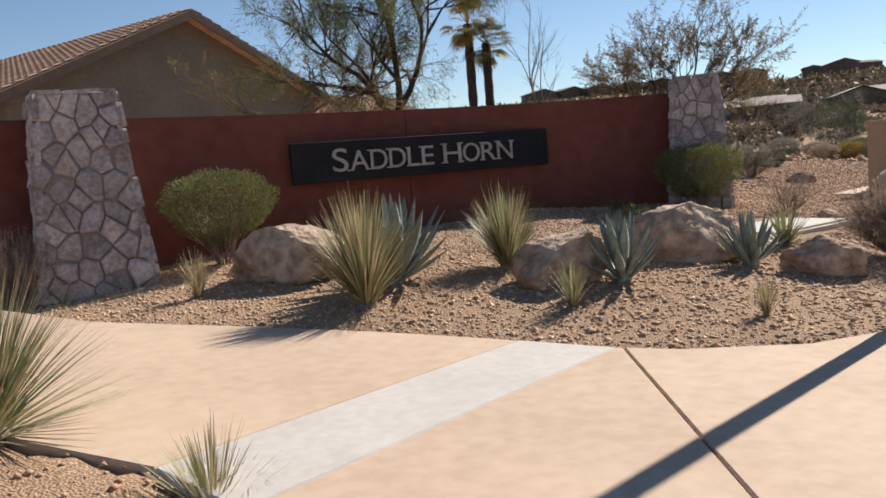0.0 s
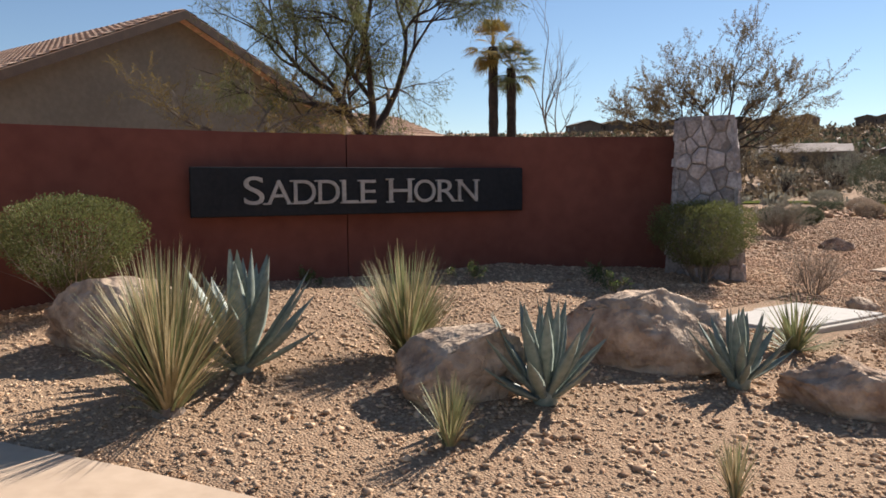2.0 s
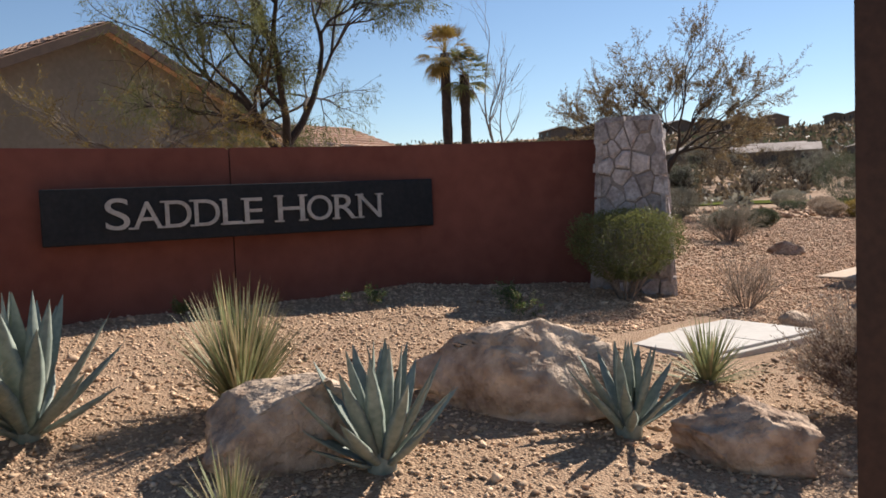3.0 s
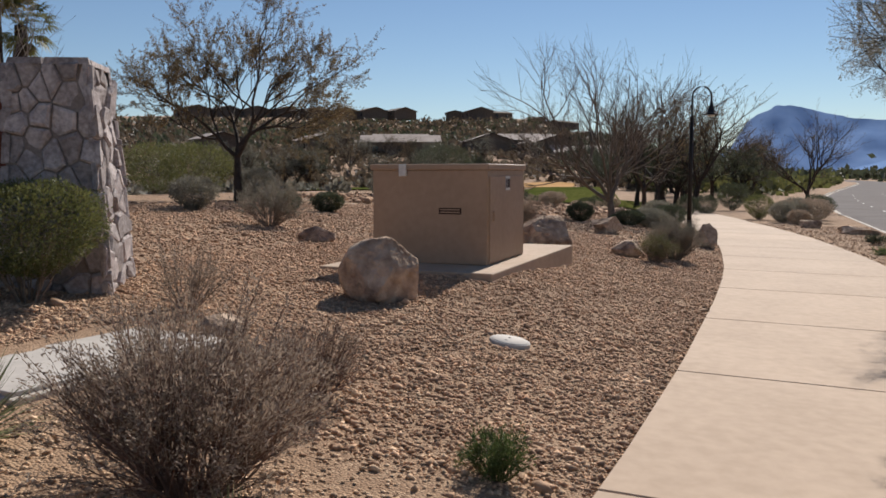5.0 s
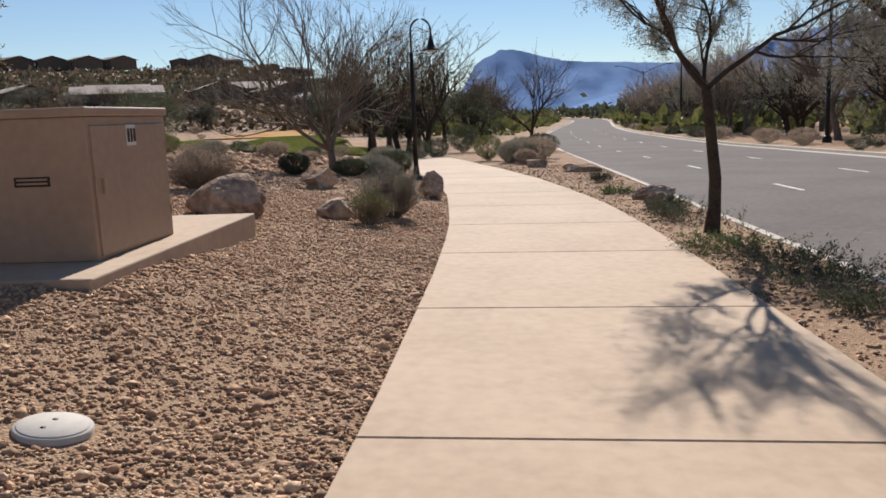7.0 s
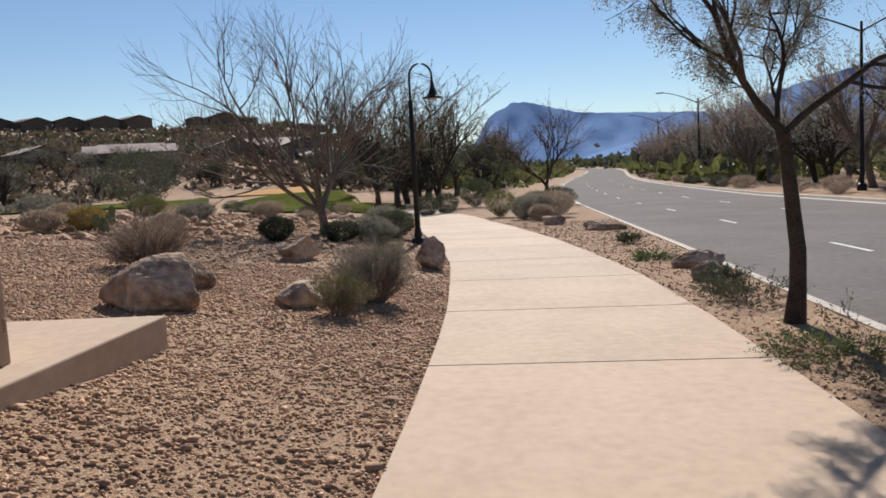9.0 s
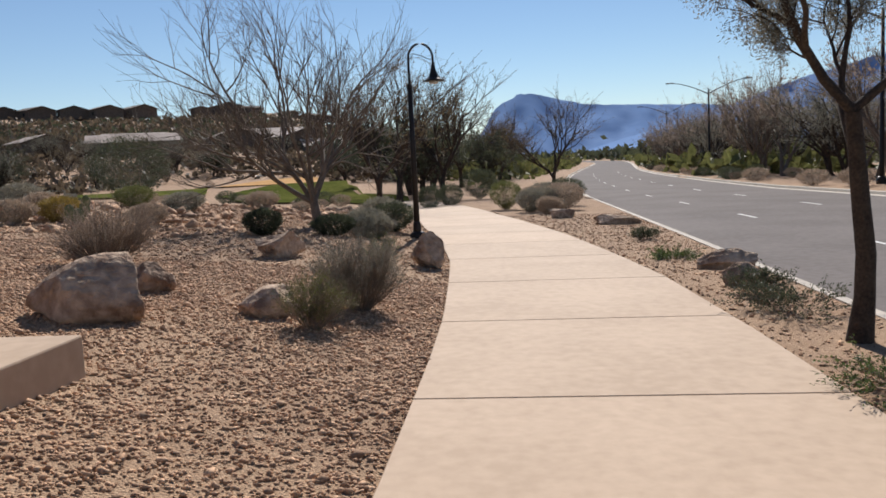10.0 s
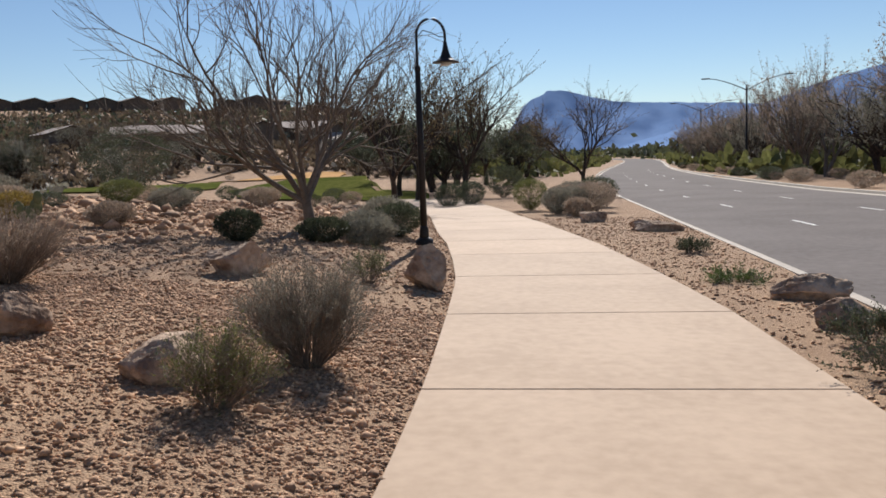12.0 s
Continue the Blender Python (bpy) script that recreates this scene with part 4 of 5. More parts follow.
def tree(name, label, x, y, seed, trunk_h, trunk_r, limb, levels=4, kids=(3, 3, 3, 3), spread_=36, up=0.05, bend=0.12, ratio=0.7, bark=None, leaf=None, leaves=0, leaf_l=0.05, leaf_w=0.02, droop=0.0,
         stems=1, lean=(0, 0), forks=3, hang=0.0, fork_ang=32, group="", z=None):
    """A trunk with limbs, twigs and small leaves in an open, uneven crown."""
    rng = np.random.default_rng(seed)
    ob = thing(name, label, "tree", pose(x, y, (gz(x, y) if z is None else z) - 0.03), group)
    lines, tips = {}, []
    bark = bark or M_bark
    for s in range(stems):
        a0 = rng.uniform(0, 6.28)
        d0 = np.array((lean[0] + (0.25 * math.cos(a0) if stems > 1 else 0), lean[1] + (0.25 * math.sin(a0) if stems > 1 else 0), 1.0))
        d0 /= np.linalg.norm(d0)
        pts, rad, q, v = [np.zeros(3)], [trunk_r * 1.35], np.zeros(3), d0
        for i in range(5):
            v = v + rng.normal(0, 0.07, 3)
            v /= np.linalg.norm(v)
            q = q + v * trunk_h / 5
            pts.append(q.copy())
            rad.append(trunk_r * (1.0 - 0.07 * i))
        lines.setdefault(0, []).append((np.array(pts), np.array(rad)))
        for f in range(forks):
            az = a0 + 2 * math.pi * f / forks + rng.uniform(-0.5, 0.5)
            an = radians(fork_ang * rng.uniform(0.6, 1.3))
            nd = v * math.cos(an) + np.array((math.cos(az), math.sin(az), 0)) * math.sin(an)
            st = pts[-1] if f < 2 else pts[-2]
            grow(rng, st.copy(), nd / np.linalg.norm(nd), limb * rng.uniform(0.8, 1.15), trunk_r * rng.uniform(0.42, 0.6), 1, levels, lines, tips, spread_, kids, up, bend, ratio, thin=0.003)
    part("trunk", tube_mesh("trunk", lines[0], 9), bark, ob)
    for lv in sorted(lines):
        if lv == 0:
            continue
        if lv == 1 or (lv == 2 and not group):
            nm = "limb" if lv == 1 else "branch"
            for ln in lines[lv]:
                part(nm, tube_mesh(nm, [ln], 7 if lv == 1 else 5), bark, ob)
        else:
            tagged(part("brushwood", tube_mesh("brushwood", lines[lv], 4 if lv < levels - 1 else 3), bark, ob), kind="stuff")
    if leaves:
        T = [tips[i] for i in rng.integers(0, len(tips), leaves)]
        k = rng.uniform(0, 1, leaves)
        P = np.array([t[0][0] * (1 - a) + t[0][-1] * a for t, a in zip(T, k)]) + rng.normal(0, leaf_l * 0.4, (leaves, 3))
        D = np.array([t[1] for t in T]) * 0.5 + rng.normal(0, 0.7, (leaves, 3)) + np.array((0, 0, -hang))
        if hang:
            P[:, 2] -= rng.uniform(0, 0.35, leaves) * hang
        tagged(part("crown", leaf_soup("crown", P, D, rng, leaf_l, leaf_w), leaf, ob), kind="stuff")
    return ob


def bush(name, label, x, y, w, h, seed, stems=60, twig=None, leaf=None, leaves=0, leaf_l=0.02, leaf_w=0.008, r=0.006, fan=1.0, group="", z=None, levels=3, kids=(4, 4, 3)):
    """A shrub of many thin stems that fan from the base, branch and carry small leaves."""
    rng = np.random.default_rng(seed)
    ob = thing(name, label, "shrub", pose(x, y, (gz(x, y) if z is None else z) - 0.02), group)
    lines, tips = {}, []
    for _ in range(stems):
        az, ou = rng.uniform(0, 6.28), rng.uniform(0, 1) ** 0.6
        d = np.array((math.cos(az) * ou * w / 2 * fan, math.sin(az) * ou * w / 2 * fan, h * rng.uniform(0.72, 1.0) * math.sqrt(max(0.08, 1 - 0.72 * ou * ou))))
        L = np.linalg.norm(d)
        grow(rng, np.array((math.cos(az) * 0.05 * w, math.sin(az) * 0.05 * w, 0)), d / L, L * 0.52, r * rng.uniform(0.7, 1.3), 1, levels, lines, tips, 24, kids, 0.03, 0.09, 0.55, 3)
    for lv in sorted(lines):
        nm = "brushwood"
        tagged(part(nm, tube_mesh(nm, lines[lv], 4 if lv == 1 else 3), twig or M_twig, ob), kind="stuff")
    if leaves:
        T = [tips[i] for i in rng.integers(0, len(tips), leaves)]
        k = rng.uniform(0, 1, leaves)
        P = np.array([t[0][0] * (1 - a) + t[0][-1] * a for t, a in zip(T, k)]) + rng.normal(0, 0.012, (leaves, 3))
        D = np.array([t[1] for t in T]) + rng.normal(0, 0.6, (leaves, 3))
        tagged(part("foliage", leaf_soup("foliage", P, D, rng, leaf_l, leaf_w), leaf, ob), kind="stuff")
    return ob


def mound(name, label, x, y, w, d, h, seed, leaf, leaves=9000, leaf_l=0.022, leaf_w=0.011, turn=0.0, power=2.6, stems=26, foot=0.25, twig=None, group="", rag=0.06):
    """A dense rounded or clipped shrub: leaves crowded in an uneven shell over bare stems."""
    rng = np.random.default_rng(seed)
    ob = thing(name, label, "shrub", pose(x, y, gz(x, y) - 0.02, 0, 0, turn), group)
    v = rng.normal(size=(leaves, 3))
    v /= (np.abs(v) ** power).sum(1)[:, None] ** (1 / power)
    bumps = np.array([noise.noise((a * 2.6, b * 2.6, c * 2.6 + seed)) + 0.5 * noise.noise((a * 6, b * 6, c * 6 + seed)) for a, b, c in v])
    k = (1 - np.abs(rng.normal(0, 0.2, leaves))) * (1 + 0.13 * bumps) + rng.normal(0, rag * 0.4, leaves)
    zc, zr = h * (0.5 + foot / 2), h * (0.5 - foot / 2)
    under = np.where(v[:, 2] < 0, 1 + 0.42 * v[:, 2], 1.0)
    P = v * k[:, None] * np.array((w / 2, d / 2, zr)) * np.stack([under, under, np.ones(leaves)], 1) + np.array((0, 0, zc))
    D = v + rng.normal(0, 0.6, (leaves, 3)) + np.array((0, 0, 0.5))
    tagged(part("foliage", leaf_soup("foliage", P, D, rng, leaf_l, leaf_w), leaf, ob), kind="stuff")
    lines, tips = {}, []
    for _ in range(stems):
        az, ou = rng.uniform(0, 6.28), rng.uniform(0, 1) ** 0.6
        dd = np.array((math.cos(az) * ou * w * 0.42, math.sin(az) * ou * d * 0.42, h * 0.8))
        L = np.linalg.norm(dd)
        grow(rng, np.array((math.cos(az) * 0.05 * w, math.sin(az) * 0.05 * w, 0)), dd / L, L * 0.6, 0.009, 1, 2, lines, tips, 24, (4,), 0.02, 0.09, 0.6, 3)
    for lv in sorted(lines):
        nm = "brushwood"
        tagged(part(nm, tube_mesh(nm, lines[lv], 4 if lv == 1 else 3), twig or M_twig, ob), kind="stuff")
    return ob


Y1 = "large spiky yucca with green blades and straw tips"
yucca(4.18, 5.22, 1.02, 1.15, 560, 1, Y1, straw=0.55)
yucca(5.90, 5.15, 0.84, 1.0, 440, 2, "green spiky yucca beside a boulder", straw=0.42)
yucca(5.06, 3.78, 0.44, 0.42, 110, 3, "small green and straw yucca tuft", straw=0.4, blade=0.007)
yucca(3.55, 6.85, 0.50, 0.42, 120, 4, "small dry grass tuft with reddish stems", straw=0.85, blade=0.005)
yucca(5.72, 2.55, 0.34, 0.30, 90, 5, "small sparse grass tuft in gravel", straw=0.6, blade=0.005)
yucca(8.55, 3.58, 0.52, 0.86, 130, 6, "spreading green yucca in front of a concrete slab", straw=0.15, blade=0.013)
yucca(1.05, 4.35, 0.95, 1.5, 420, 7, "big drooping desert spoon at the path corner", straw=0.35, blade=0.010)
yucca(1.50, 3.0, 0.46, 0.66, 190, 8, "small spiky grass clump at the path's edge", straw=0.5, blade=0.006)
yucca(8.35, 2.05, 0.30, 0.4, 80, 9, "low green tuft beneath a dry bush", straw=0.3, blade=0.006)
agave(4.83, 5.55, 0.74, 24, 1, "blue-green agave with broad pointed leaves")
agave(5.95, 3.90, 0.57, 26, 2, "blue-green agave between two boulders")
agave(7.30, 3.38, 0.46, 24, 3, "smaller agave with flared pointed leaves")
mound("clipped_shrub", "rounded clipped olive-green shrub before the red wall", 4.62, 8.2, 1.2, 1.05, 1.06, 1, M_leafolive, 26000, group="clipped shrubs")
mound("clipped_shrub", "squarish clipped olive-green shrub before a stone pillar", 10.75, 5.70, 1.12, 1.0, 0.95, 2, M_leafolive, 24000, turn=-30, power=3.4, group="clipped shrubs")
CR = "small leggy green desert shrub by the wall"
for i, (x, y, w, h) in enumerate(((9.1, 5.75, 0.45, 0.34), (8.4, 7.2, 0.55, 0.32), (9.5, 6.3, 0.45, 0.32), (7.0, 8.1, 0.4, 0.26))):
    bush("creosote", CR, x, y, w, h, 40 + i, 9, M_twig, M_leafgreen, 700, 0.022, 0.011, 0.003)
DRY = "dry grey-brown twiggy bush"
bush("dry_bush", "large dry reddish-brown twiggy bush by the path", 8.66, 2.46, 1.30, 0.98, 50, 130, M_twigbrown, M_leafdry, 30000, 0.022, 0.006, 0.006, kids=(5, 4, 3))
bush("dry_bush", "low dry grey twiggy bush in gravel", 10.05, 2.78, 0.9, 0.6, 51, 70, M_twigbrown, M_leafdry, 6000, 0.014, 0.005, 0.005)
bush("dry_bush", "bare open twiggy bush in the bed", 11.4, 4.7, 0.75, 0.72, 52, 26, M_twig, M_leafdry, 4000, 0.014, 0.005, 0.005)
bush("dry_bush", "fine dry bush at the side walk", 2.45, 8.35, 1.1, 1.0, 53, 70, M_twig, M_leafdry, 5000, 0.014, 0.005, 0.005)
bush("dry_bush", "pale rounded dry bush on open ground", 17.8, 8.2, 1.4, 0.98, 54, 60, M_twig, M_leafgrey, 14000, 0.02, 0.008, 0.007)
bush("dry_bush", "grey rounded twiggy bush with dark inner stems", 21.3, 1.95, 1.16, 0.98, 55, 150, M_twig, M_leafgrey, 24000, 0.018, 0.005, 0.006)
bush("dry_bush", "lower greenish bush leaning from a grey one", 20.15, 2.15, 0.78, 0.64, 56, 80, M_twig, M_leafolive, 5500, 0.022, 0.006, 0.005)
bush("dry_bush", "brown twiggy bush behind a long boulder", 23.2, 5.65, 1.65, 0.98, 57, 140, M_twig, M_leafdry, 16000, 0.018, 0.006, 0.007)
bush("dry_bush", "thin greenish bush beside an upright boulder", 25.3, 2.4, 0.7, 0.55, 58, 40, M_twig, M_leafgreen, 2200, 0.022, 0.007, 0.004)
bush("green_tuft", "small green bushy plant at the path's edge", 9.65, 1.50, 0.40, 0.30, 59, 45, M_leafgreen, M_leafgreen, 2600, 0.022, 0.005, 0.003)
for i, (x, y, w, h, lf, lab) in enumerate((
        (28.6, 5.3, 0.80, 0.52, M_leafdark, "dark round low desert shrub"), (29.4, 4.1, 0.95, 0.44, M_leafdark, "low dark spreading shrub"),
        (33.2, 3.75, 1.25, 0.80, M_leafgrey, "grey-green mounded shrub near the lamp"), (30.0, 3.42, 1.05, 0.48, M_leafgrey, "low grey-green shrub near the lamp"),
        (29.8, 8.2, 0.85, 0.48, M_leafdry, "round brown low desert shrub"), (29.9, 10.2, 0.95, 0.55, M_leafyellow, "round straw-coloured desert shrub"),
        (22.0, 9.5, 0.75, 0.46, M_leafdark, "dark round shrub on open ground"), (20.4, 9.6, 0.7, 0.45, M_leafdark, "dark round shrub on open ground"),
        (29.0, 10.7, 0.95, 0.52, M_leafdry, "round dry shrub on open ground"), (24.3, 13.0, 1.2, 0.9, M_leafgrey, "pale grey-green shrub by a tree"),
        (19.6, 11.2, 1.0, 0.7, M_leafgrey, "pale grey-green shrub on open ground"), (44.4, 0.9, 1.3, 1.1, M_leafolive, "olive shrub at the bend of the path"),
        (41.9, 0.0, 1.05, 0.85, M_leafgrey, "grey shrub at the bend of the path"), (43.2, -1.2, 1.6, 1.0, M_leafdry, "dry rounded shrub near the kerb"),
        (46.5, -1.5, 1.6, 1.15, M_leafdark, "dark rounded shrub near the kerb"), (49.5, 4.4, 1.2, 1.1, M_leafdark, "dark rounded shrub beyond the path"),
        (51.0, 3.6, 1.3, 1.15, M_leafdark, "dark rounded shrub beyond the path"), (58.0, 2.6, 2.2, 1.7, M_leafdark, "large dark shrub beyond the path"),
        (32.3, 3.35, 1.2, 0.7, M_leafdark, "dark green mounded shrub beside the lamp"), (31.0, 3.75, 1.1, 0.55, M_leafgrey, "grey-green mounded shrub beside the lamp"),
        (42.8, -0.5, 1.2, 0.85, M_leafgrey, "grey rounded shrub at the bend of the path"), (44.0, -0.2, 1.3, 0.9, M_leafdry, "dry grey shrub at the bend of the path"),
        (45.4, -0.6, 1.4, 1.0, M_leafgrey, "grey rounded shrub near the kerb"), (40.6, -0.6, 0.9, 0.6, M_leafdry, "small dry shrub at the bend of the path"),
        (36, 10, 1.2, 0.6, M_leafgrey, "grey low desert shrub"), (38, 12.5, 1.3, 0.7, M_leafolive, "olive low desert shrub"), (40, 9, 1.2, 0.6, M_leafdry, "brown low desert shrub"),
        (36, 15, 1.4, 0.8, M_leafgrey, "grey low desert shrub"), (33, 12.5, 1.0, 0.6, M_leafdry, "brown low desert shrub"), (45, 16, 3.4, 2.6, M_leafdark, "large dark green bush by the lawn"),
        (27, 17, 2.4, 1.6, M_leafolive, "broad olive bush on the slope"), (31, 22, 3.0, 2.0, M_leafolive, "broad olive bush on the slope"), (23, 19, 2.0, 1.5, M_leafdark, "dark bush on the slope"))):
    mound("desert_shrub", lab, x, y, w, w * 0.95, h, 70 + i, lf, int(5200 + 1800 * w), 0.035 + 0.012 * w, 0.012 + 0.005 * w, foot=0.05, power=2.1, stems=12, group="desert shrubs", rag=0.12)
for i, (x, y, w, h) in enumerate(((22.8, -2.45, 0.75, 0.40), (30.0, -2.2, 0.6, 0.3), (21.4, -2.4, 1.2, 0.32), (18.5, -2.35, 1.3, 0.22), (17.2, -2.5, 1.2, 0.26), (16.2, -2.45, 1.3, 0.3), (15.2, -2.6, 0.9, 0.25), (26.5, -2.1, 0.8, 0.15))):
    bush("ground_cover", "low green trailing plant in the roadside strip", x, y, w, h, 110 + i, 40, M_twig, M_leafgreen if i in (3, 7) else M_leafdark, 3000, 0.03, 0.012, 0.003, fan=1.3)
cac = thing("prickly_pear", "small prickly pear cactus on open ground", "cactus", pose(29.0, 9.3, gz(29.0, 9.3)))
for i, (px, py, pz, ps) in enumerate(((0, 0, 0, 0.2), (0.05, -0.14, 0.2, 0.16), (-0.04, 0.14, 0.18, 0.15), (0.02, -0.2, 0.4, 0.12))):
    bm = bmesh.new()
    bmesh.ops.create_icosphere(bm, subdivisions=2, radius=1, matrix=Matrix.Translation((px, py, pz + ps * 0.85)) @ Matrix.Diagonal((ps * 0.22, ps * 0.75, ps, 1)))
    part("pad", bm, M_cactus, cac)

# ---- trees ----
tree("bare_tree", "leafless tree with fine upswept branches beside the path", 31.5, 4.95, 219, 0.75, 0.12, 2.0, 5, (4, 5, 4, 4), 36, 0.07, 0.13, 0.68, M_barkgrey, None, 0, stems=1, forks=7, fork_ang=50)
tree("acacia_tree", "young dark-trunked tree with drooping fine leaves", 20.05, -2.48, 202, 1.95, 0.085, 1.2, 5, (3, 4, 4, 4), 34, 0.03, 0.15, 0.72, M_bark, M_leafgrey, 60000, 0.034, 0.008, forks=3, hang=0.5, fork_ang=47)
tree("acacia_tree", "dark forked tree beside the kerb", 14.28, -2.5, 213, 1.75, 0.12, 1.3, 5, (3, 4, 4, 4), 36, 0.06, 0.14, 0.72, M_bark, M_leafgrey, 90000, 0.034, 0.009, forks=3, hang=0.3, fork_ang=46)
tree("mesquite_tree", "dark branching mesquite with drooping green leaves behind the wall", 10.5, 11.6, 204, 1.75, 0.16, 1.7, 5, (4, 4, 4, 4), 42, 0.02, 0.17, 0.74, M_bark, M_leafolive, 60000, 0.10, 0.009, forks=3, hang=0.9, fork_ang=54)
tree("desert_tree", "broad tree with sparse rust and green leaves", 23.65, 13.05, 205, 1.5, 0.11, 1.8, 5, (4, 4, 4, 4), 40, 0.045, 0.14, 0.74, M_bark, M_leafrust, 42000, 0.065, 0.02, forks=4, fork_ang=46)
tree("small_tree", "small spreading tree with thin yellow leaves behind the wall", 8.9, 12.2, 206, 1.75, 0.06, 1.05, 5, (3, 4, 4, 3), 44, 0.0, 0.18, 0.70, M_barkgrey, M_leafyellow, 16000, 0.04, 0.008, forks=4, fork_ang=60)
tree("bare_tree", "thin leafless tree behind the wall", 18.3, 14.1, 207, 1.8, 0.06, 1.5, 4, (3, 3, 3), 28, 0.06, 0.12, 0.72, M_barkgrey, forks=3, fork_ang=30)
tree("desert_tree", "tree with pale grey leaves by the house", 2.2, 14.5, 208, 2.2, 0.09, 1.6, 4, (3, 4, 4), 36, 0.03, 0.15, 0.74, M_bark, M_leafgrey, 4500, 0.07, 0.02, forks=3, hang=0.6)


def palm(x, y, h, seed, label):
    rng = np.random.default_rng(seed)
    ob = thing("palm_tree", label, "tree", pose(x, y, gz(x, y)), "pair of palms")
    part("trunk", lathe([(0.26, -0.1), (0.2, 0.6)] + [(0.18 + 0.02 * (i % 2), 0.6 + (h - 0.6) * i / 14) for i in range(1, 15)], 10), M_bark, ob)
    V, F = [], []
    for i in range(46):
        az, el = rng.uniform(0, 6.28), rng.uniform(-0.9, 1.2)
        d = np.array((math.cos(az) * math.cos(el), math.sin(az) * math.cos(el), math.sin(el)))
        side = np.array((-math.sin(az), math.cos(az), 0))
        c = np.array((0, 0, h)) + d * 0.75
        for k in range(11):
            a = radians(-75 + 15 * k)
            e = d * math.cos(a) + side * math.sin(a)
            L = 0.62 * (0.6 + 0.4 * math.cos(a))
            p2 = c + e * L + np.array((0, 0, -0.16))
            n = np.cross(e, d) + np.array((0, 0, 0.01))
            b = len(V)
            w = side * 0.03 * math.cos(a) - d * 0.03 * math.sin(a)
            V.extend([c, c + e * L * 0.5 + w, p2, c + e * L * 0.5 - w])
            F.append((b, b + 1, b + 2, b + 3))
        b = len(V)
        V.extend([np.array((0, 0, h)) - side * 0.02, np.array((0, 0, h)) + side * 0.02, c + side * 0.012, c - side * 0.012])
        F.append((b, b + 1, b + 2, b + 3))
    part("crown", soup("crown", V, F), M_leafyellow if seed % 2 else M_leafolive, ob)
    return ob


palm(25.3, 23.3, 6.4, 1, "tall palm with a yellowed fan crown")
palm(26.0, 23.0, 5.6, 2, "shorter palm leaning beside a tall one")

# trees in the distance: a few grown, the rest set out as copies
protos = [
    tree("far_tree", "leafless grey-brown tree across the road", 48, -18.5, 301, 1.5, 0.13, 1.9, 4, (4, 4, 3), 32, 0.05, 0.13, 0.74, M_barkgrey, M_leafdry, 2500, 0.12, 0.04, forks=4, stems=2, group="roadside trees"),
    tree("far_tree", "olive leafy desert tree across the road", 55, -21, 302, 1.1, 0.14, 1.7, 4, (4, 4, 3), 40, 0.03, 0.14, 0.74, M_bark, M_leafgrey, 9000, 0.10, 0.03, forks=4, stems=2, group="roadside trees"),
    tree("far_tree", "brown twiggy desert tree beside the path", 47, 6.2, 303, 1.3, 0.13, 1.8, 4, (4, 4, 4), 40, 0.03, 0.15, 0.74, M_bark, M_leafrust, 2600, 0.07, 0.03, forks=4, group="roadside trees"),
    tree("far_tree", "dark olive desert tree beside the path", 66, 6.8, 304, 1.1, 0.13, 1.7, 4, (4, 4, 3), 42, 0.02, 0.15, 0.74, M_bark, M_leafdark, 6500, 0.14, 0.05, forks=4, stems=2, group="roadside trees"),
]
rr = random.Random(9)
spots = [(x, -18.2 - 2.5 * rr.random() - 0.02 * (x - 40), rr.choice((0, 0, 0, 1))) for x in np.arange(36, 150, 4.6)]
spots += [(x, -24 - 5 * rr.random() - 0.03 * (x - 40), rr.choice((0, 1, 1, 3))) for x in np.arange(30, 160, 5.5)]
spots += [(58, 7.0, 2), (63, 9.0, 2), (62, 5, 2), (70, 8.0, 3), (72, 6, 2), (78, 9, 3), (84, 5.5, 2), (92, 8, 3), (84, 8, 1), (98, 9.5, 3), (60, -1.6, 2), (80, 3.0, 3), (100, 2.5, 2), (110, 6, 3), (118, 3, 3), (128, 8, 3), (135, 2, 2), (120, 12, 3), (128, 14, 3)]
spots += [(112 + 5 * i + 4 * rr.random(), 18 + 14 * rr.random(), 3) for i in range(7)]
spots += [(60 + 80 * rr.random(), 44 + 30 * rr.random(), rr.choice((1, 3, 2))) for i in range(20)]
spots += [(30 + 60 * rr.random(), 45 + 40 * rr.random(), rr.choice((1, 3))) for i in range(16)]
spots += [(115 + 40 * rr.random(), 40 + 45 * rr.random(), rr.choice((1, 2, 3))) for i in range(22)]
spots += [(105 + 95 * rr.random(), 1.5 + 16 * rr.random(), rr.choice((1, 2, 2, 3))) for i in range(26)]
spots += [(150 + 60 * rr.random(), -27 - 14 * rr.random(), rr.choice((0, 1, 2))) for i in range(14)]
for x, y, k in spots:
    s_ = rr.uniform(1.05, 1.5) * (0.7 if y > 36 else 1.0)
    copy_thing(protos[k], pose(x, y, gz(x, y) - 0.05, 0, 0, rr.uniform(0, 360)) @ Matrix.Diagonal((s_, s_, s_ * rr.uniform(0.85, 1.1), 1)))
shr = [mound("desert_shrub", "round brown roadside desert shrub", 44, -16.0, 1.5, 1.4, 0.9, 401, M_leafdry, 3000, 0.07, 0.03, foot=0.05, power=2.1, stems=8, group="desert shrubs"),
       mound("desert_shrub", "round dark roadside desert shrub", 47, -16.4, 1.5, 1.4, 1.0, 402, M_leafdark, 3000, 0.07, 0.03, foot=0.05, power=2.1, stems=8, group="desert shrubs")]
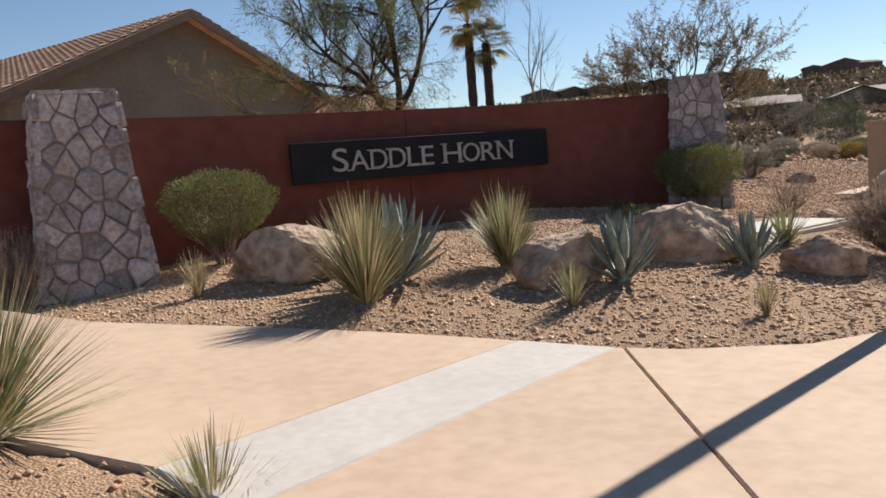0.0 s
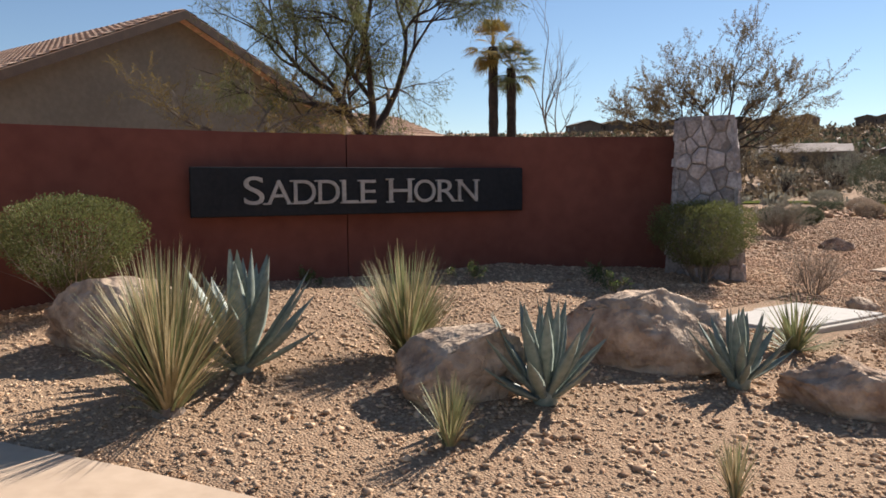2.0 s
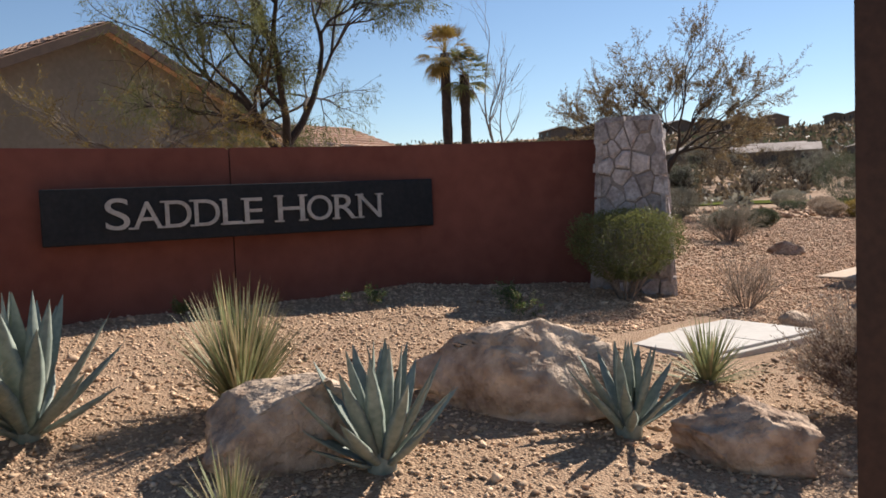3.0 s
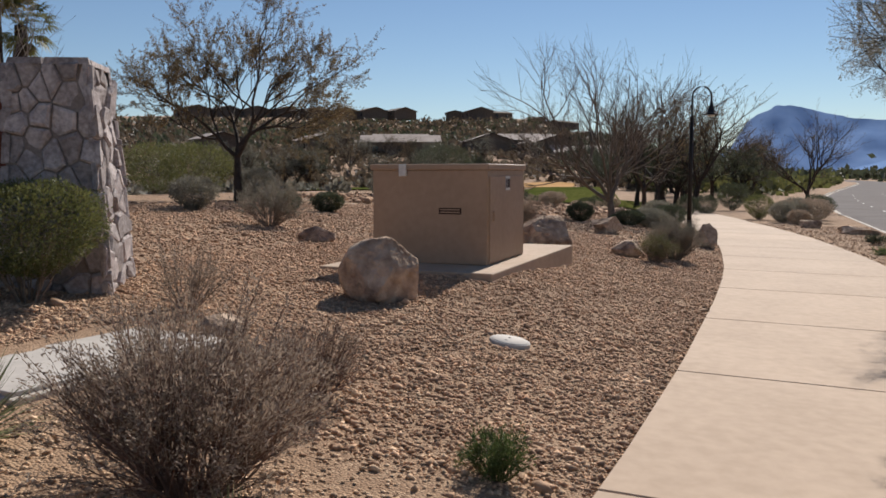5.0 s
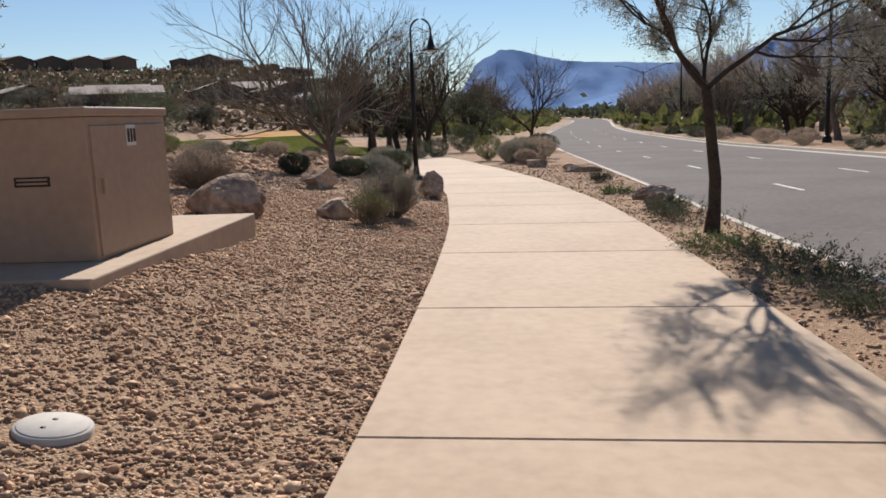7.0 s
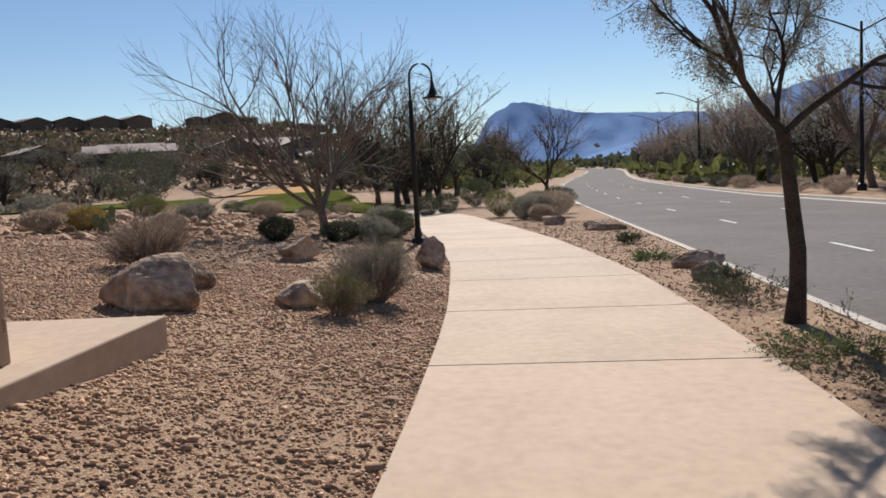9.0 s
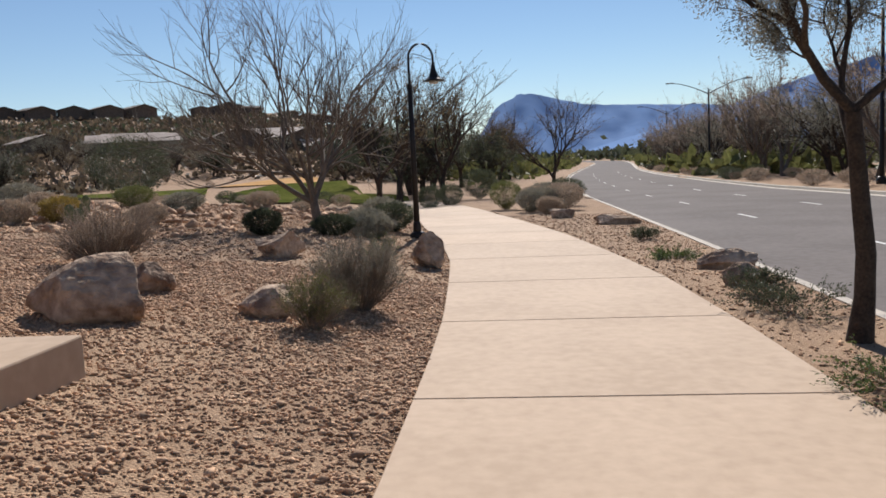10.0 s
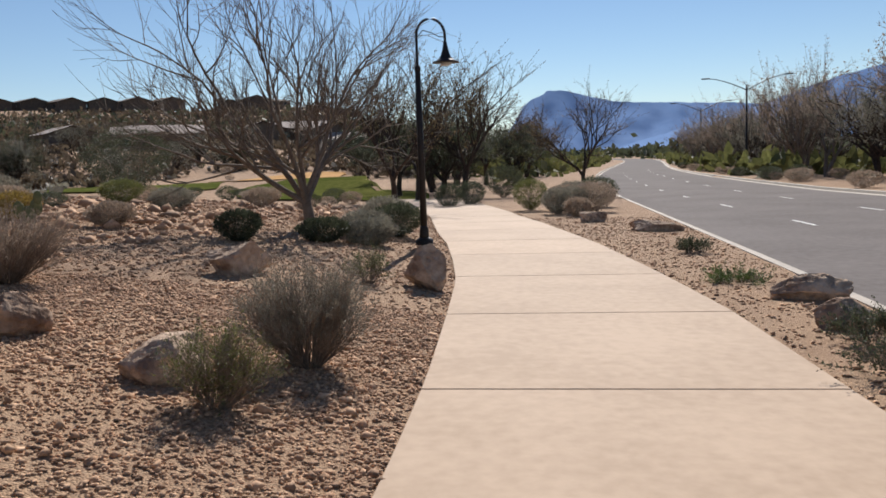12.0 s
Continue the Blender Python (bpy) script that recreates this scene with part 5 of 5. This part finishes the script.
for i in range(110):
    if i < 45:
        x = 34 + 110 * rr.random()
        y = float(kerb_y(x)) - ROAD_W - 1.0 - 7 * rr.random() ** 1.5
    elif i < 65:
        x, y = 33 + 14 * rr.random(), 7 + 10 * rr.random()
    else:
        x, y = 40 + 110 * rr.random(), 30 + 60 * rr.random()
    s_ = rr.uniform(0.35, 0.6) if 45 <= i < 65 else rr.uniform(0.6, 1.3)
    copy_thing(shr[i % 2], pose(x, y, gz(x, y) - 0.03, 0, 0, rr.uniform(0, 360)) @ Matrix.Diagonal((s_, s_, s_ * rr.uniform(0.7, 1.1), 1)))


# ---- houses ----
def gable_house(name, label, x, y, turn, L, W, eave, pitch, detail=False, z=None, wallm=None, roofm=None, group=""):
    """A house with a ridge along its x axis: walls, two roof slopes, fascias, windows."""
    ob = thing(name, label, "house", pose(x, y, (gz(x, y) if z is None else z) - 0.3, 0, 0, turn), group)
    ridge = eave + W / 2 * pitch
    wallm, roofm = wallm or M_wallfar, roofm or M_tilefar
    bm = bmesh.new()
    P = [(-L / 2, -W / 2, 0), (L / 2, -W / 2, 0), (L / 2, W / 2, 0), (-L / 2, W / 2, 0), (-L / 2, -W / 2, eave), (L / 2, -W / 2, eave), (L / 2, W / 2, eave), (-L / 2, W / 2, eave), (-L / 2, 0, ridge), (L / 2, 0, ridge)]
    V = [bm.verts.new(p) for p in P]
    for f in ((0, 1, 5, 4), (2, 3, 7, 6), (1, 2, 6, 9, 5), (3, 0, 4, 8, 7), (4, 5, 9, 8), (6, 7, 8, 9)):
        bm.faces.new([V[i] for i in f])
    part("wall", bm, wallm, ob)
    o, t = 0.6 if detail else 0.45, 0.10
    for s_ in (-1, 1):
        roof = []
        a = (0.0, ridge + t)
        b = (s_ * (W / 2 + o), eave - o * pitch + t)
        vs = []
        for xx in (-L / 2 - o, L / 2 + o):
            for yy, zz in (a, b):
                vs += [(xx, yy, zz), (xx, yy, zz - t)]
        r = part("roof", raw("roof", vs, [(0, 2, 6, 4), (1, 5, 7, 3), (2, 3, 7, 6), (0, 1, 3, 2), (4, 6, 7, 5), (0, 4, 5, 1)]), roofm, ob)
        if detail:
            n = int(math.hypot(b[0], b[1] - a[1]) / 0.34)
            for i in range(n):
                k0, k1 = i / n, (i + 1.12) / n
                y0, z0 = a[0] + (b[0] - a[0]) * k0, a[1] + (b[1] - a[1]) * k0 + 0.012
                y1, z1 = a[0] + (b[0] - a[0]) * k1, a[1] + (b[1] - a[1]) * k1 + 0.055
                vv, ff = [], []
                m = int((L + 2 * o) / 0.30)
                for j in range(m * 3 + 1):
                    xx = -L / 2 - o + (L + 2 * o) * j / (m * 3)
                    hh = (0.0, 0.035, 0.03)[j % 3]
                    vv += [(xx, y0, z0 + hh * 0.6), (xx, y1, z1 + hh), (xx, y1, z1 - 0.03)]
                for j in range(m * 3):
                    q = 3 * j
                    ff += [(q, q + 3, q + 4, q + 1), (q + 1, q + 4, q + 5, q + 2)]
                part("tile_course", raw("tile_course", vv, ff), M_tile, r)
    for e in (-1, 1):
        for s_ in (-1, 1):
            pts = [(e * (L / 2 + o), 0, ridge - 0.05), (e * (L / 2 + o), s_ * (W / 2 + o), eave - o * pitch - 0.05)]
            vs = []
            for px, py, pz in pts:
                vs += [(px - 0.02, py, pz - 0.1), (px + 0.025, py, pz - 0.1), (px + 0.025, py, pz + 0.13), (px - 0.02, py, pz + 0.13)]
            part("fascia", raw("fascia", vs, [(0, 1, 5, 4), (1, 2, 6, 5), (2, 3, 7, 6), (3, 0, 4, 7), (0, 3, 2, 1), (4, 5, 6, 7)]), M_fascia, ob)
    for s_ in (-1, 1):
        for k in range(max(2, int(L / 5))):
            wx = -L / 2 + L * (k + 0.5) / max(2, int(L / 5))
            win = part("window", box(1.3, 0.06, 1.2, 0, (wx, s_ * (W / 2 + 0.01), max(0.9, eave - 2.0))), M_fascia, ob)
            part("pane", box(1.15, 0.02, 1.05, 0, (wx, s_ * (W / 2 + 0.045), max(0.9, eave - 2.0) + 0.075)), M_glass, win)
    return ob


gable_house("house", "brown stucco house with a red clay tile gable roof", 10.57, 28.9, 100, 14, 10.5, 3.45, 0.43, True, 0.85, M_stucco, M_tile)
gable_house("house", "low tile-roofed house wing behind the wall", 19.6, 26.6, 10, 7, 7, 2.9, 0.36, True, 0.6, M_stucco, M_tile)
gable_house("house", "low wing with a sunlit clay tile roof beside the house", 2.8, 25.0, 10, 6.6, 6.5, 2.75, 0.34, True, 0.85, M_stucco, M_tile)
HF = [(165, 74, 20, 16, 9), (178, 80, 25, 12, 9), (186, 62, 10, 13, 9), (180, 46, 15, 12, 9), (176, 38, 20, 12, 9), (172, 30, 12, 13, 9), (176, 22, 15, 12, 9), (190, 54, 18, 12, 9), (172, 98, 30, 12, 9), (160, 118, 35, 12, 9)]
for i, (x, y, tr, L, W) in enumerate(HF):
    gable_house("house", "low brown desert house with a pale tile roof", x, y, tr + (95 if i in (0, 1, 4, 7) else 20), L, W, 3.0, 0.32, group="houses on the slope")
for i in range(9):
    a = radians(39.5 - 2.0 * i) if i < 8 else radians(20)
    r = 318 + 4 * (i % 2)
    x, y = 12 + r * math.cos(a), r * math.sin(a)
    gable_house("house", "dark-roofed house on the ridge line", x, y, math.degrees(a) + 22 + 6 * math.sin(i * 2.1), 12, 9.6, 3.2, 0.29, group="houses on the ridge", roofm=M_wallfar)
for i in range(15):
    if i in (2, 6, 9, 13):
        continue
    a = radians(21.5 - 1.05 * i + 0.4 * math.sin(i * 2.3))
    r = 330 + 9 * ((i * 5) % 7)
    x, y = 12 + r * math.cos(a), r * math.sin(a)
    gable_house("house", "small dark house far along the ridge", x, y, math.degrees(a) + 60 * math.sin(i * 1.7), 10 + 3 * math.sin(i), 7.5, 2.6, 0.24, group="houses on the ridge", roofm=M_wallfar)


# ---- scrub on open ground ----
def scrub(name, spots_, size, seed, leaf, label, per=14):
    """Small ragged shrubs, too far off to tell apart."""
    rng = np.random.default_rng(seed)
    xy = np.array(spots_)
    C = np.column_stack([xy, ground_z(xy[:, 0], xy[:, 1])])
    n = len(C)
    R_ = size * rng.lognormal(0, 0.4, n)
    P = np.repeat(C, per, 0) + rng.normal(0, 0.5, (n * per, 3)) * np.repeat(R_, per)[:, None] * np.array((1, 1, 0.45)) + np.array((0, 0, 1)) * np.repeat(R_, per)[:, None] * 0.35
    D = rng.normal(size=(n * per, 3)) + np.array((0, 0, 0.7))
    tagged(solid(name, leaf_soup(name, P, D, rng, size * 1.1, size * 0.7), leaf, label, "scrub", "stuff"))


rs = np.random.default_rng(77)


def field(n, r0, r1, a0, a1):
    r, a = np.sqrt(rs.uniform(r0 * r0, r1 * r1, n)), np.radians(rs.uniform(a0, a1, n))
    x, y = 12 + r * np.cos(a), r * np.sin(a)
    k = kerb_y(np.minimum(x, 300))
    ok = (y > k + 4) | (y < k - ROAD_W - 1.5)
    ok &= ~((np.abs(x - 76) < 37) & (np.abs(y - 23) < 19))
    return list(zip(x[ok], y[ok]))


scrub("scrub", field(1500, 30, 100, 8, 75), 0.45, 1, M_leafgrey, "low grey desert scrub on open ground")
scrub("scrub", field(2300, 85, 200, 8, 70), 0.8, 2, M_scrub, "dark olive desert scrub on the slope")
scrub("scrub", field(3200, 190, 302, 2, 70), 1.3, 3, M_scrub, "brown desert scrub below the ridge", 10)
scrub("scrub", field(1100, 190, 296, 2, 70), 1.4, 6, M_leafdark, "dark desert bushes below the ridge", 10)
scrub("scrub", field(2200, 60, 330, -50, 9), 1.3, 4, M_leafolive, "olive desert scrub along the road")
scrub("scrub", field(2600, 300, 900, -50, 12), 3.2, 5, M_leafdark, "distant dark trees and scrub")

# ---- mountains ----
def range_of_hills(name, r, profile, label):
    """A far mountain range; profile gives bearing and height in degrees."""
    vs, fs = [], []
    az = np.linspace(profile[0][0], profile[-1][0], 260)
    el = np.interp(az, [p[0] for p in profile], [p[1] for p in profile])
    for i, (a, e) in enumerate(zip(az, el)):
        e = e + 0.08 * noise.noise((a * 0.9, 2.0, r * 0.01)) + 0.05 * noise.noise((a * 3.3, 5.0, r * 0.01))
        for k in range(9):
            t = k / 8
            rr_ = r * (1 - 0.18 * (1 - t)) + (60 * noise.noise((a * 0.8, t * 4, 1.0)) if 0 < k < 8 else 0)
            h = rr_ * math.tan(radians(max(e, 0.02))) * t
            vs.append((12 + rr_ * math.cos(radians(a)), rr_ * math.sin(radians(a)), -6 + h))
    for i in range(259):
        for k in range(8):
            q = i * 9 + k
            fs.append((q, q + 1, q + 10, q + 9))
    # no haze in the air: the ranges carry its blue as surface colour
    return solid(name, raw(name, vs, fs, True), M_hillhaze, label, "mountain", "structure")


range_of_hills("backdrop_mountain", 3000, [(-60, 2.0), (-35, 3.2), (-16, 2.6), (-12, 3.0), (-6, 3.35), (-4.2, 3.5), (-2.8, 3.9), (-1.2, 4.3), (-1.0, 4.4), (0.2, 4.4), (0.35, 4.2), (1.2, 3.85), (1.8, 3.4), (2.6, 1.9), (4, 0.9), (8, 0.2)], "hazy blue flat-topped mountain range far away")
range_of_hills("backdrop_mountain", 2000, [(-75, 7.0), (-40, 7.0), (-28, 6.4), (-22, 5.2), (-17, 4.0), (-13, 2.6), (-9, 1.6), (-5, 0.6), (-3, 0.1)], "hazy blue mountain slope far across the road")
